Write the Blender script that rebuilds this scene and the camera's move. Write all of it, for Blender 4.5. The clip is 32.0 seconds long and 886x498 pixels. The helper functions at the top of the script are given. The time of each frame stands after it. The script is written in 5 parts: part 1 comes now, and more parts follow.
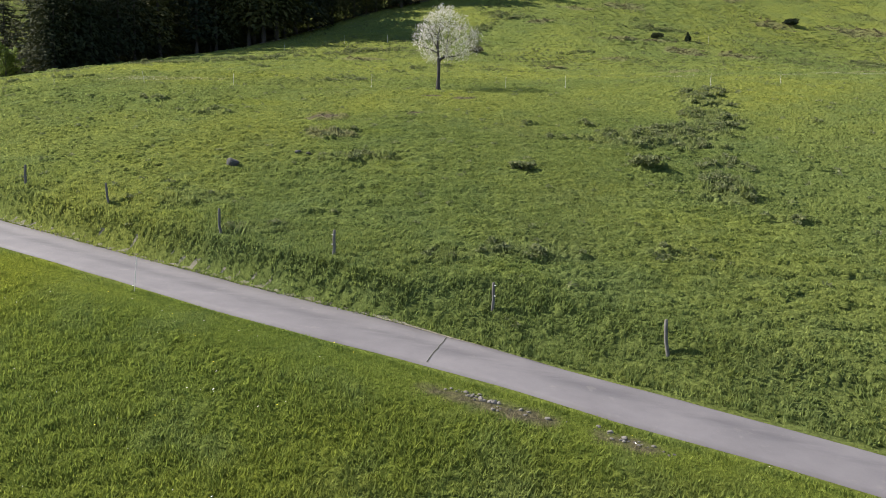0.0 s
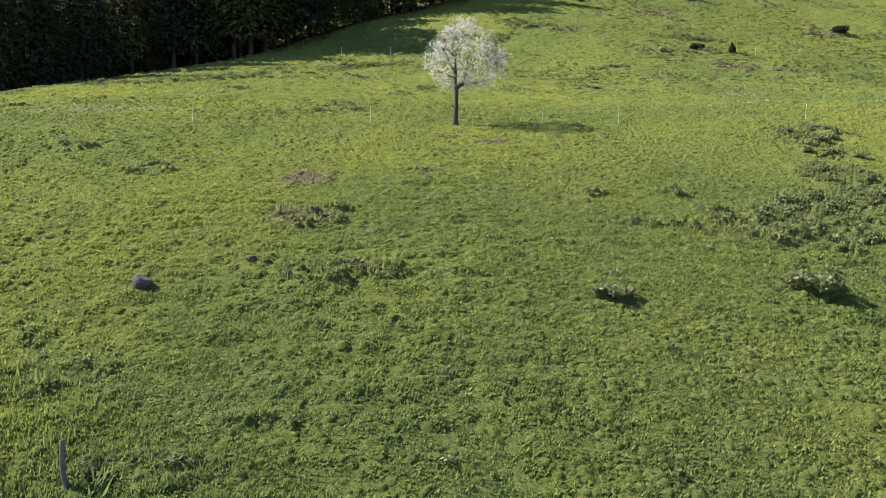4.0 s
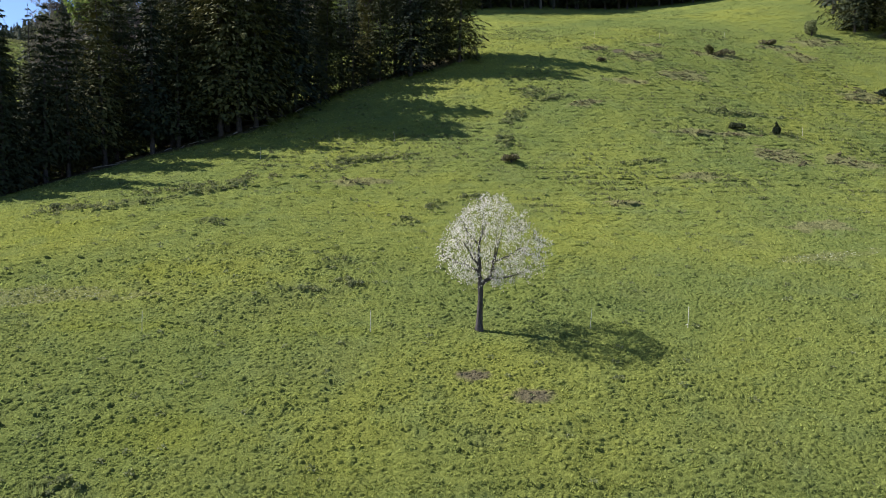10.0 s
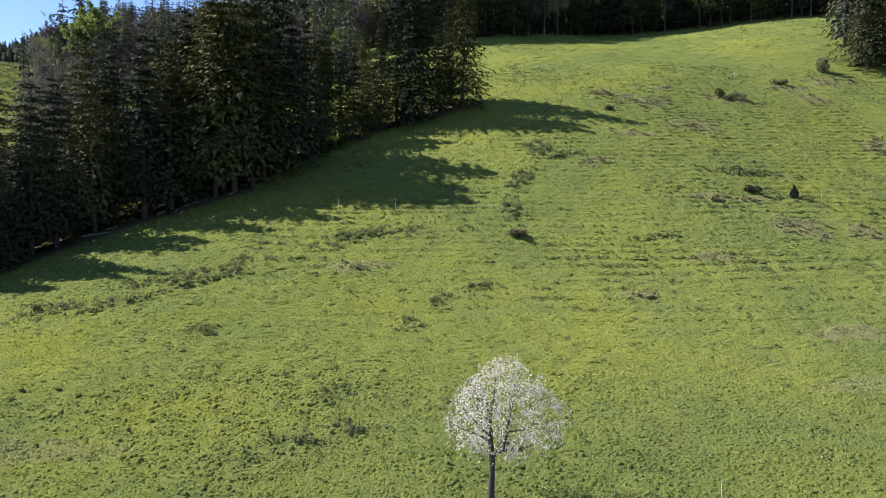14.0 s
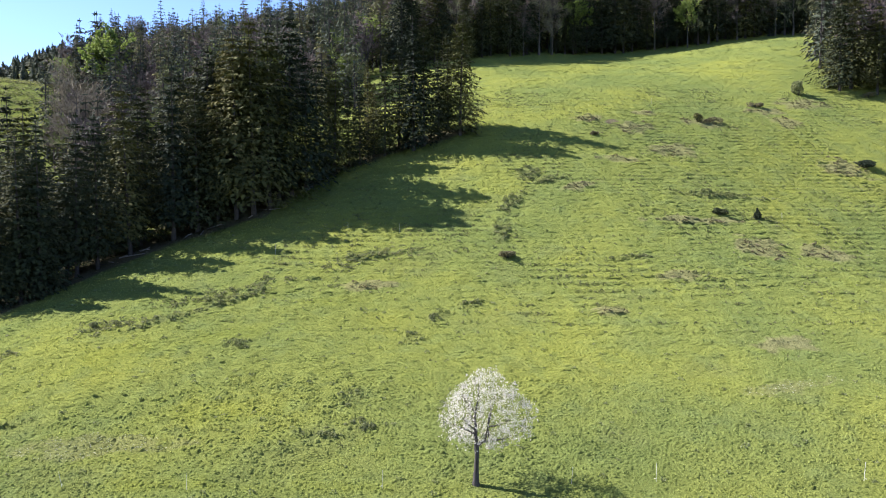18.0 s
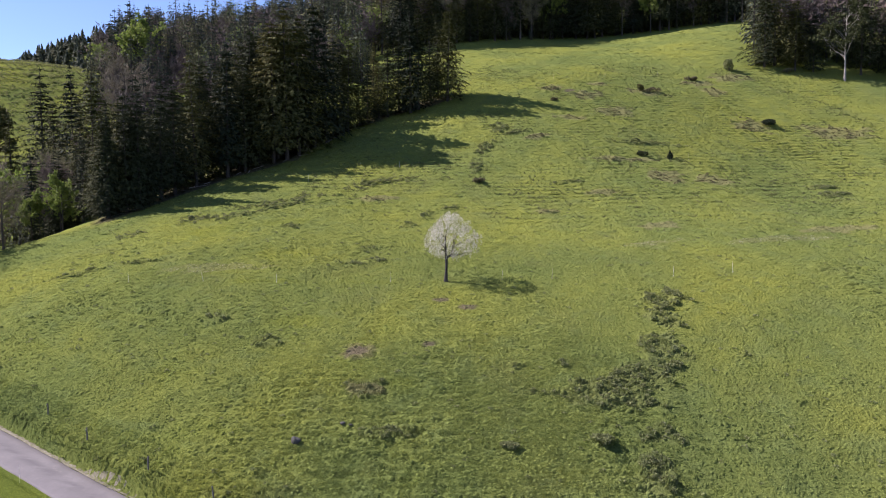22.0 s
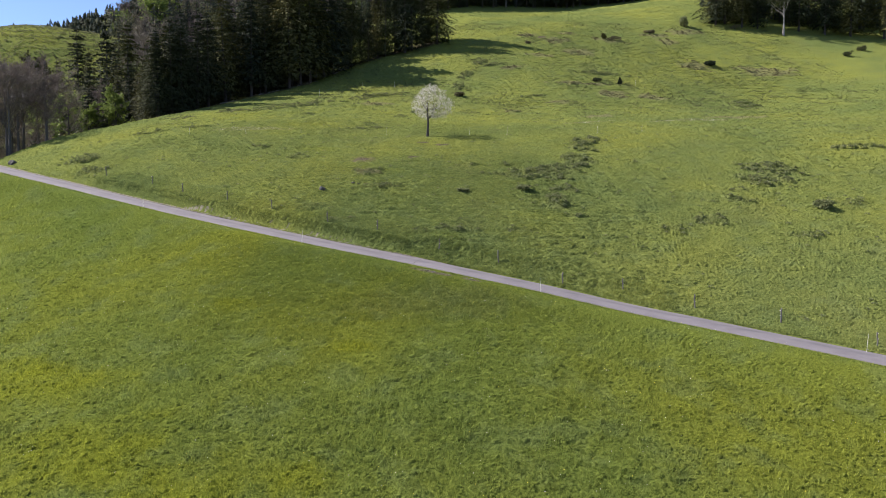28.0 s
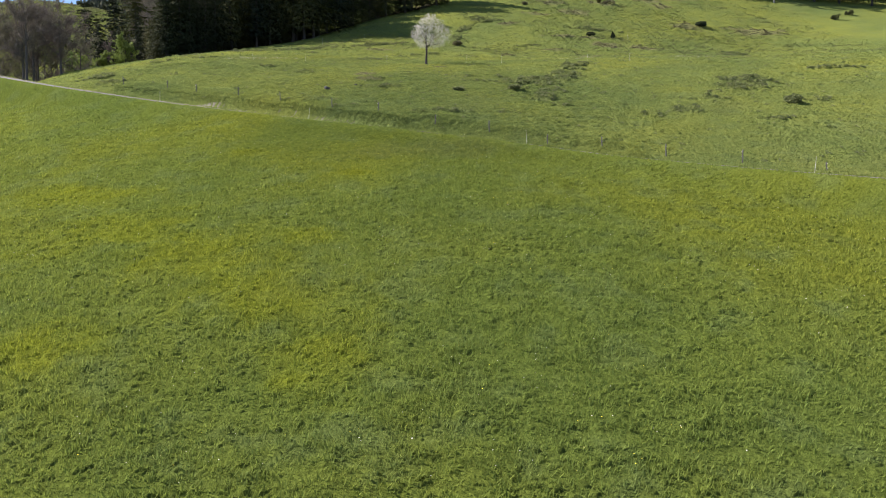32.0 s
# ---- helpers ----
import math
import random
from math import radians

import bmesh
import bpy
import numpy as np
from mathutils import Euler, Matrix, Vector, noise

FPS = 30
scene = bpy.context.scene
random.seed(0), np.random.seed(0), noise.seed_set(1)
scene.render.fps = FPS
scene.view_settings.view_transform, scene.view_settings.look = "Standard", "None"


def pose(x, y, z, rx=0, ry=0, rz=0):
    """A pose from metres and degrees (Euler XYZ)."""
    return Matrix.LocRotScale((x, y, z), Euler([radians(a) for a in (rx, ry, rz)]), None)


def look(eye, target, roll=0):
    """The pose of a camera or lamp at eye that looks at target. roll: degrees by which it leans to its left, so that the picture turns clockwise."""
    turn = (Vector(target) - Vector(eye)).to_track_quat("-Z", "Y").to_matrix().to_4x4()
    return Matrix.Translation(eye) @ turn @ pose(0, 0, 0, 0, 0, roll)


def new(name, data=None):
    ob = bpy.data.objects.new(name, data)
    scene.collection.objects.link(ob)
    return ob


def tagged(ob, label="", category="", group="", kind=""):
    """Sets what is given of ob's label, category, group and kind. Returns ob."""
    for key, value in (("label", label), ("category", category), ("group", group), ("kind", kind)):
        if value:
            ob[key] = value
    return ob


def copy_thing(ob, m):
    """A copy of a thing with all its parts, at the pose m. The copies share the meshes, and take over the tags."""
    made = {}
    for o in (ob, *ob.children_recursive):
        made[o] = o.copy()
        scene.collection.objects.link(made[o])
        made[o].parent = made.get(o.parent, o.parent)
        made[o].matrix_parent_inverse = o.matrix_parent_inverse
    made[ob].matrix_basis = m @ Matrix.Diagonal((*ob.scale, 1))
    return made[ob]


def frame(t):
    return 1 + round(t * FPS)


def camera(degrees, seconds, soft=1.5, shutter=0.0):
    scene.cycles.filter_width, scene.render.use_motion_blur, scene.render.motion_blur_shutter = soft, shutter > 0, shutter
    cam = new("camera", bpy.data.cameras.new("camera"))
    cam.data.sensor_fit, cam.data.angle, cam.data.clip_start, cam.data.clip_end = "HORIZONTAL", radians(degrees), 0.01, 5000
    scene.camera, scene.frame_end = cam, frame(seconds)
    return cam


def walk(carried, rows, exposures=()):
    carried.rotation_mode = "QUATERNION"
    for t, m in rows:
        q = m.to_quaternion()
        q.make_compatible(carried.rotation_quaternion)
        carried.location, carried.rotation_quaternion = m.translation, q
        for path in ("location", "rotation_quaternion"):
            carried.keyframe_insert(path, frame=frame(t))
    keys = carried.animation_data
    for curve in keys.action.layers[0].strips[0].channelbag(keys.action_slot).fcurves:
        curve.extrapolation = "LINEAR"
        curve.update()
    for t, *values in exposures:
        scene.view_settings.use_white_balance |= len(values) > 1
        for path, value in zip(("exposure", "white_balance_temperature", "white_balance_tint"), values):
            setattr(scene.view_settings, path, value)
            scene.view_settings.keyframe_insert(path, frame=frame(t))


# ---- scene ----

# ================= camera and its flight =================
cam = camera(65.03, 32.0, soft=0.7)
# seconds, eye x y z, yaw to the left, pitch up, lean: metres and degrees
PATH = [
    (0.0, 0.34, -54.63, -8.48, -0.11, -3.91, 0.25),
    (1.0, -0.02, -51.83, -8.17, -0.14, -3.94, 0.35),
    (2.0, -0.33, -48.96, -7.54, -0.06, -4.00, 0.30),
    (2.5, -0.43, -47.39, -7.05, -0.01, -3.94, 0.30),
    (3.0, -0.48, -45.68, -6.17, 0.08, -3.92, 0.26),
    (3.5, -0.54, -44.07, -5.36, 0.11, -3.83, 0.22),
    (5.5, -1.05, -38.42, -1.91, 0.08, -3.58, 0.24),
    (6.0, -1.15, -37.46, -0.96, 0.10, -3.49, 0.21),
    (8.0, -1.32, -34.74, 2.49, 0.31, -3.33, 0.14),
    (9.0, -1.38, -33.65, 4.19, 0.35, -3.33, 0.05),
    (10.0, -1.55, -32.62, 5.99, 0.29, -3.44, 0.12),
    (11.0, -1.62, -31.53, 7.59, 0.35, -3.39, 0.10),
    (12.0, -1.76, -30.82, 9.11, 0.34, -3.41, 0.11),
    (13.0, -1.80, -30.02, 10.85, 0.41, -3.40, 0.07),
    (14.3, -1.86, -29.11, 13.47, 0.40, -3.20, -0.02),
    (15.5, -1.88, -29.68, 14.94, 0.52, -2.92, -0.12),
    (17.5, -1.45, -35.13, 15.16, 0.62, -2.97, -0.30),
    (19.0, -1.07, -42.97, 14.51, 0.55, -3.23, -0.28),
    (20.0, -0.62, -49.39, 12.15, 0.58, -3.28, -0.55),
    (21.0, -0.23, -56.50, 9.88, 0.51, -3.60, -0.42),
    (22.0, 0.34, -64.43, 7.42, 0.52, -3.73, -0.45),
    (23.0, 0.79, -71.60, 4.97, 0.40, -3.97, -0.37),
    (24.5, 1.50, -79.07, 1.26, 0.32, -4.14, -0.37),
    (26.5, 2.15, -84.38, -3.99, 0.29, -4.08, -0.09),
    (28.0, 2.33, -87.25, -8.06, 0.26, -3.81, 0.05),
    (29.0, 2.53, -88.93, -10.34, 0.27, -3.73, 0.06),
    (30.0, 2.63, -90.44, -12.80, 0.25, -3.76, 0.14),
    (31.0, 2.72, -91.63, -15.41, 0.28, -3.79, 0.23),
    (32.0, 2.74, -92.42, -18.00, 0.24, -3.76, 0.32),
]


def aim(x, y, z, yaw, pitch, lean):
    a, b = radians(yaw), radians(pitch)
    ahead = (x - 10 * math.sin(a) * math.cos(b), y + 10 * math.cos(a) * math.cos(b), z + 10 * math.sin(b))
    return look((x, y, z), ahead, lean)


walk(cam, [(t, aim(*row)) for t, *row in PATH], exposures=[(0.0, 1.36, 6480, 11), (2.0, 1.46, 6450, 11), (3.0, 1.62, 6420, 12), (6.0, 1.52, 6290, 12), (9.0, 1.33, 6200, 13), (12.0, 1.28, 6080, 15), (13.0, 1.38, 6180, 14), (15.0, 1.58, 6120, 16), (17.5, 1.92, 6050, 18), (19.0, 1.80, 6070, 20), (20.0, 1.62, 6060, 22), (22.0, 1.35, 6250, 26), (24.0, 1.25, 6300, 29), (28.0, 1.30, 6280, 19), (32.0, 1.40, 6380, 16)])

# ================= daylight =================
SUN_EL = radians(42)
TO_SUN = Vector((-0.957 * math.cos(SUN_EL), 0.29 * math.cos(SUN_EL), math.sin(SUN_EL))).normalized()
world = bpy.data.worlds.new("sky")
scene.world = world
world.use_nodes = True
wn = world.node_tree
sky = wn.nodes.new("ShaderNodeTexSky")
sky.sky_type = "NISHITA"
sky.sun_disc = False
sky.sun_elevation = SUN_EL
sky.sun_rotation = math.atan2(TO_SUN.x, TO_SUN.y)
sky.altitude = 3000
sky.air_density, sky.dust_density, sky.ozone_density = 1.0, 0.05, 2.5
wn.nodes["Background"].inputs["Strength"].default_value = 0.075
wn.links.new(sky.outputs[0], wn.nodes["Background"].inputs["Color"])
sun_data = bpy.data.lights.new("sun", "SUN")
sun_data.energy, sun_data.angle, sun_data.color = 5.0, radians(0.55), (1.0, 0.94, 0.84)
sun = new("sun", sun_data)
sun.matrix_world = look(TO_SUN * 300, (0, 0, 0))


# ================= materials =================
class Mat:
    """A node material with short calls for the nodes used here."""

    def __init__(self, name, rough=0.8, metal=0.0, spec=0.3):
        self.mat = bpy.data.materials.new(name)
        self.mat.use_nodes = True
        self.tree = self.mat.node_tree
        self.bsdf = self.tree.nodes["Principled BSDF"]
        self.bsdf.inputs["Roughness"].default_value = rough
        self.bsdf.inputs["Metallic"].default_value = metal
        self.bsdf.inputs["Specular IOR Level"].default_value = spec
        self.coord = None

    def node(self, kind, **values):
        n = self.tree.nodes.new(kind)
        for key, value in values.items():
            n.inputs[key].default_value = value
        return n

    def link(self, a, b):
        self.tree.links.new(a, b)

    def place(self, world_space=True, stretch=(1, 1, 1)):
        if world_space:
            out = self.node("ShaderNodeNewGeometry").outputs["Position"]
        else:
            out = self.node("ShaderNodeTexCoord").outputs["Object"]
        if stretch != (1, 1, 1):
            m = self.node("ShaderNodeMapping", Scale=stretch)
            self.link(out, m.inputs["Vector"])
            out = m.outputs[0]
        return out

    def noise(self, scale, detail=4.0, rough=0.6, at=None):
        n = self.node("ShaderNodeTexNoise", Scale=scale, Detail=detail, Roughness=rough)
        self.link(at or self.place(), n.inputs["Vector"])
        return n.outputs["Fac"]

    def ramp(self, value, stops):
        n = self.node("ShaderNodeValToRGB")
        e = n.color_ramp.elements
        while len(e) < len(stops):
            e.new(0.5)
        for el, (at, c) in zip(e, stops):
            el.position, el.color = at, (*c, 1) if len(c) == 3 else c
        self.link(value, n.inputs["Fac"])
        return n.outputs["Color"]

    def mask(self, value, low, high):
        n = self.node("ShaderNodeMapRange")
        n.interpolation_type = "SMOOTHSTEP"
        n.inputs["From Min"].default_value, n.inputs["From Max"].default_value = low, high
        self.link(value, n.inputs["Value"])
        return n.outputs[0]

    def mix(self, fac, a, b, how="MIX"):
        n = self.tree.nodes.new("ShaderNodeMix")
        n.data_type, n.blend_type = "RGBA", how
        for value, slot in ((fac, n.inputs[0]), (a, n.inputs[6]), (b, n.inputs[7])):
            if isinstance(value, (int, float)):
                slot.default_value = value
            elif isinstance(value, tuple):
                slot.default_value = (*value, 1)
            else:
                self.link(value, slot)
        return n.outputs[2]

    def times(self, a, b):
        n = self.tree.nodes.new("ShaderNodeMath")
        n.operation = "MULTIPLY"
        for value, slot in ((a, n.inputs[0]), (b, n.inputs[1])):
            if isinstance(value, (int, float)):
                slot.default_value = value
            else:
                self.link(value, slot)
        return n.outputs[0]

    def attr(self, name):
        n = self.tree.nodes.new("ShaderNodeAttribute")
        n.attribute_name = name
        return n.outputs["Fac"]

    def object_random(self):
        return self.node("ShaderNodeObjectInfo").outputs["Random"]

    def island(self):
        return self.node("ShaderNodeNewGeometry").outputs["Random Per Island"]

    def colour(self, c):
        if isinstance(c, tuple):
            self.bsdf.inputs["Base Color"].default_value = (*c, 1)
        else:
            self.link(c, self.bsdf.inputs["Base Color"])
        return self

    def bump(self, height, strength=0.5, distance=0.02):
        n = self.node("ShaderNodeBump", Strength=strength, Distance=distance)
        self.link(height, n.inputs["Height"])
        self.link(n.outputs[0], self.bsdf.inputs["Normal"])
        return self

    def leafy(self, amount):
        """Lets light through thin leaves."""
        self.bsdf.inputs["Transmission Weight"].default_value = 0.0
        t = self.node("ShaderNodeBsdfTranslucent")
        mixed = self.node("ShaderNodeMixShader", Fac=amount)
        source = self.bsdf.inputs["Base Color"]
        if source.links:
            self.link(source.links[0].from_socket, t.inputs["Color"])
        else:
            t.inputs["Color"].default_value = source.default_value
        self.link(self.bsdf.outputs[0], mixed.inputs[1])
        self.link(t.outputs[0], mixed.inputs[2])
        self.link(mixed.outputs[0], self.tree.nodes["Material Output"].inputs["Surface"])
        return self


def sward_colour(m):
    """The colour of the turf at a place: green to yellow-green, with dry, bare and weedy patches."""
    wide = m.noise(0.06, 3.0, 0.55)
    mid = m.noise(0.45, 4.0, 0.6)
    fine = m.noise(9.0, 6.0, 0.75)
    pasture = m.ramp(wide, [(0.34, (0.138, 0.172, 0.052)), (0.50, (0.173, 0.200, 0.054)), (0.66, (0.208, 0.226, 0.052))])
    meadow = m.ramp(wide, [(0.34, (0.124, 0.162, 0.034)), (0.50, (0.146, 0.178, 0.034)), (0.66, (0.170, 0.192, 0.028))])
    c = m.mix(m.attr("meadow"), pasture, meadow)
    c = m.mix(m.times(m.mask(mid, 0.47, 0.68), 0.34), c, (0.135, 0.176, 0.070))
    c = m.mix(m.times(m.mask(m.noise(0.22, 3.0, 0.6), 0.54, 0.74), 0.20), c, (0.200, 0.235, 0.038))
    c = m.mix(m.times(m.attr("gold"), 0.45), c, (0.215, 0.228, 0.010))
    c = m.mix(m.times(m.attr("weed"), 0.35), c, (0.140, 0.150, 0.075))
    c = m.mix(m.times(m.attr("dry"), 0.52), c, (0.210, 0.182, 0.108))
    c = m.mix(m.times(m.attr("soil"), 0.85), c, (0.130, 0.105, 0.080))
    return c, fine, mid


turf = Mat("turf", 1.0, 0, 0.0)
tc, tfine, tmid = sward_colour(turf)
turf.colour(turf.mix(turf.mask(tfine, 0.38, 0.66), turf.mix(1.0, tc, (0.56, 0.58, 0.56), "MULTIPLY"), turf.mix(1.0, tc, (0.97, 0.97, 0.93), "MULTIPLY")))
turf.bump(turf.noise(5.0, 8.0, 0.78), 1.0, 0.16)

grass = Mat("grass_blades", 0.8, 0, 0.08)
gc_, gfine, gmid = sward_colour(grass)
clump = grass.mask(grass.noise(3.4, 5.0, 0.75), 0.36, 0.64)
gc_ = grass.mix(clump, grass.mix(1.0, gc_, (0.78, 0.82, 0.86), "MULTIPLY"), grass.mix(1.0, gc_, (1.26, 1.22, 1.16), "MULTIPLY"))
grass.colour(grass.mix(grass.island(), grass.mix(1.0, gc_, (0.92, 0.94, 0.94), "MULTIPLY"), grass.mix(1.0, gc_, (1.30, 1.31, 1.30), "MULTIPLY")))
grass.leafy(0.45)

tread = Mat("tread_grass", 0.9, 0, 0.04)
tread.colour(tread.ramp(tread.island(), [(0.0, (0.085, 0.100, 0.045)), (0.6, (0.140, 0.152, 0.068)), (1.0, (0.210, 0.212, 0.105))]))
tread.leafy(0.35)

weed = Mat("weed_leaves", 0.85, 0, 0.06)
weed.colour(weed.ramp(weed.island(), [(0.0, (0.095, 0.115, 0.048)), (0.6, (0.160, 0.178, 0.078)), (1.0, (0.240, 0.250, 0.130))]))
weed.leafy(0.35)

heath = Mat("dry_scrub", 0.95, 0, 0.05)
heath.colour(heath.ramp(heath.island(), [(0.0, (0.075, 0.075, 0.040)), (0.5, (0.130, 0.118, 0.065)), (1.0, (0.190, 0.170, 0.100))]))
heath.leafy(0.2)

petal = Mat("flower_petals", 0.7, 0, 0.2)
petal.colour(petal.ramp(petal.island(), [(0.0, (0.80, 0.80, 0.74)), (0.6, (0.82, 0.80, 0.70)), (0.66, (0.75, 0.62, 0.05)), (1.0, (0.78, 0.66, 0.06))]))

pale_petal = Mat("pale_flower_heads", 0.8, 0, 0.1)
pale_petal.colour(pale_petal.ramp(pale_petal.island(), [(0.0, (0.30, 0.34, 0.20)), (0.5, (0.46, 0.48, 0.36)), (1.0, (0.62, 0.62, 0.52))]))
pale_petal.leafy(0.3)

asphalt = Mat("worn_asphalt", 0.85, 0, 0.3)
a1 = asphalt.noise(0.5, 5.0, 0.65)
a2 = asphalt.noise(45.0, 3.0, 0.7)
ac = asphalt.ramp(a1, [(0.3, (0.112, 0.104, 0.110)), (0.55, (0.140, 0.130, 0.136)), (0.8, (0.172, 0.161, 0.166))])
ac = asphalt.mix(asphalt.times(asphalt.mask(a2, 0.5, 0.8), 0.35), ac, (0.11, 0.105, 0.10))
streak = asphalt.mask(asphalt.noise(0.9, 4.0, 0.6, asphalt.place(True, (0.35, 1.6, 1))), 0.32, 0.60)
ac = asphalt.mix(asphalt.times(asphalt.times(asphalt.attr("track"), streak), 0.75), ac, (0.078, 0.073, 0.080))
patches = asphalt.mask(asphalt.noise(2.2, 5.0, 0.65), 0.60, 0.70)
ac = asphalt.mix(asphalt.times(patches, 0.25), ac, (0.20, 0.185, 0.17))
asphalt.colour(ac).bump(a2, 0.35, 0.01)

crack = Mat("road_joint", 0.95, 0, 0.1)
crack.colour(crack.ramp(crack.noise(6.0), [(0.3, (0.03, 0.03, 0.026)), (0.8, (0.07, 0.075, 0.04))]))

verge = Mat("gravel_verge", 0.95, 0, 0.15)
verge.colour(verge.ramp(verge.noise(7.0, 5.0, 0.7), [(0.3, (0.10, 0.095, 0.06)), (0.55, (0.19, 0.175, 0.13)), (0.8, (0.32, 0.30, 0.25))])).bump(verge.noise(25.0), 0.8, 0.03)

stone = Mat("grey_stone", 0.9, 0, 0.2)
stone.colour(stone.ramp(stone.noise(4.0, 6.0, 0.7, stone.place(False)), [(0.3, (0.035, 0.034, 0.033)), (0.55, (0.065, 0.063, 0.06)), (0.75, (0.13, 0.125, 0.118))]))
stone.bump(stone.noise(14.0, 5.0, 0.7), 0.7, 0.04)

rubble = Mat("pale_rubble", 0.95, 0, 0.15)
rubble.colour(rubble.ramp(rubble.noise(6.0, 5.0, 0.7), [(0.3, (0.09, 0.082, 0.07)), (0.55, (0.15, 0.138, 0.122)), (0.75, (0.25, 0.235, 0.21))]))
rubble.bump(rubble.noise(20.0, 4.0, 0.7), 0.6, 0.02)

post_wood = Mat("weathered_post", 0.9, 0, 0.15)
pw = post_wood.place(False, (14, 14, 1.2))
post_wood.colour(post_wood.ramp(post_wood.noise(2.0, 5.0, 0.7, pw), [(0.3, (0.07, 0.066, 0.06)), (0.6, (0.14, 0.132, 0.12)), (0.8, (0.22, 0.21, 0.195))]))
post_wood.bump(post_wood.noise(3.0, 4.0, 0.7, pw), 0.6, 0.01)

plastic = Mat("white_plastic", 0.5, 0, 0.4)
plastic.colour(plastic.ramp(plastic.noise(8.0), [(0.3, (0.46, 0.45, 0.40)), (0.7, (0.62, 0.61, 0.56))]))
steel = Mat("galvanised_steel", 0.45, 0.8)
steel.colour(steel.ramp(steel.noise(20.0), [(0.3, (0.25, 0.25, 0.25)), (0.7, (0.45, 0.45, 0.45))]))

bark = Mat("rough_bark", 0.95, 0, 0.1)
bp = bark.place(False, (5, 5, 1.0))
bark.colour(bark.ramp(bark.noise(3.0, 6.0, 0.7, bp), [(0.3, (0.028, 0.025, 0.024)), (0.55, (0.058, 0.052, 0.050)), (0.75, (0.115, 0.108, 0.104))]))
bark.bump(bark.noise(4.0, 5.0, 0.7, bp), 1.0, 0.04)
pale_bark = Mat("pale_bark", 0.9, 0, 0.15)
pale_bark.colour(pale_bark.ramp(pale_bark.noise(5.0, 5.0, 0.7, pale_bark.place(False, (4, 4, 1))), [(0.3, (0.14, 0.125, 0.11)), (0.6, (0.27, 0.25, 0.235)), (0.8, (0.42, 0.40, 0.38))]))

grey_bark = Mat("grey_bark", 0.95, 0, 0.1)
grey_bark.colour(grey_bark.ramp(grey_bark.noise(4.0, 5.0, 0.7, grey_bark.place(False, (4, 4, 1))), [(0.3, (0.06, 0.052, 0.048)), (0.6, (0.11, 0.10, 0.092)), (0.8, (0.19, 0.175, 0.16))]))

blossom = Mat("white_blossom", 0.7, 0, 0.2)
blossom.colour(blossom.ramp(blossom.island(), [(0.0, (0.44, 0.40, 0.39)), (0.35, (0.60, 0.56, 0.54)), (0.78, (0.76, 0.73, 0.69)), (0.83, (0.30, 0.33, 0.11)), (1.0, (0.24, 0.29, 0.08))]))
blossom.leafy(0.35)

needles = Mat("spruce_needles", 0.85, 0, 0.1)
n_tint = needles.ramp(needles.object_random(), [(0.0, (0.022, 0.032, 0.020)), (0.45, (0.038, 0.047, 0.022)), (0.78, (0.066, 0.072, 0.026)), (1.0, (0.100, 0.098, 0.034))])
needles.colour(needles.mix(needles.island(), needles.mix(1.0, n_tint, (0.70, 0.72, 0.75), "MULTIPLY"), needles.mix(1.0, n_tint, (1.22, 1.18, 1.1), "MULTIPLY")))
needles.leafy(0.08)

# far conifers: the pale blue of distance haze is put into the needle colour
hazed_needles = Mat("hazed_distant_needles", 0.9, 0, 0.08)
f_tint = hazed_needles.ramp(hazed_needles.attr("tint"), [(0.0, (0.040, 0.054, 0.044)), (0.6, (0.066, 0.078, 0.052)), (1.0, (0.115, 0.116, 0.055))])
hazed_needles.colour(hazed_needles.mix(hazed_needles.island(), hazed_needles.mix(1.0, f_tint, (0.7, 0.72, 0.75), "MULTIPLY"), hazed_needles.mix(1.0, f_tint, (1.22, 1.18, 1.1), "MULTIPLY")))
hazed_needles.leafy(0.12)

fresh_leaf = Mat("fresh_spring_leaves", 0.65, 0, 0.25)
fresh_leaf.colour(fresh_leaf.ramp(fresh_leaf.island(), [(0.0, (0.090, 0.130, 0.028)), (0.6, (0.145, 0.195, 0.038)), (1.0, (0.210, 0.260, 0.060))]))
fresh_leaf.leafy(0.4)
far_bud = Mat("distant_twigs", 0.85, 0, 0.1)
fb = far_bud.ramp(far_bud.attr("tint"), [(0.0, (0.100, 0.080, 0.080)), (0.5, (0.135, 0.112, 0.105)), (0.8, (0.150, 0.140, 0.095)), (1.0, (0.150, 0.185, 0.060))])
far_bud.colour(far_bud.mix(far_bud.island(), far_bud.mix(1.0, fb, (0.7, 0.7, 0.7), "MULTIPLY"), far_bud.mix(1.0, fb, (1.4, 1.35, 1.3), "MULTIPLY")))
bud = Mat("budding_twigs", 0.85, 0, 0.1)
bud_tint = bud.ramp(bud.object_random(), [(0.0, (0.105, 0.085, 0.080)), (0.5, (0.145, 0.125, 0.105)), (1.0, (0.165, 0.175, 0.085))])
bud.colour(bud.mix(bud.island(), bud.mix(1.0, bud_tint, (0.7, 0.7, 0.7), "MULTIPLY"), bud.mix(1.0, bud_tint, (1.4, 1.35, 1.3), "MULTIPLY")))
bud.leafy(0.15)


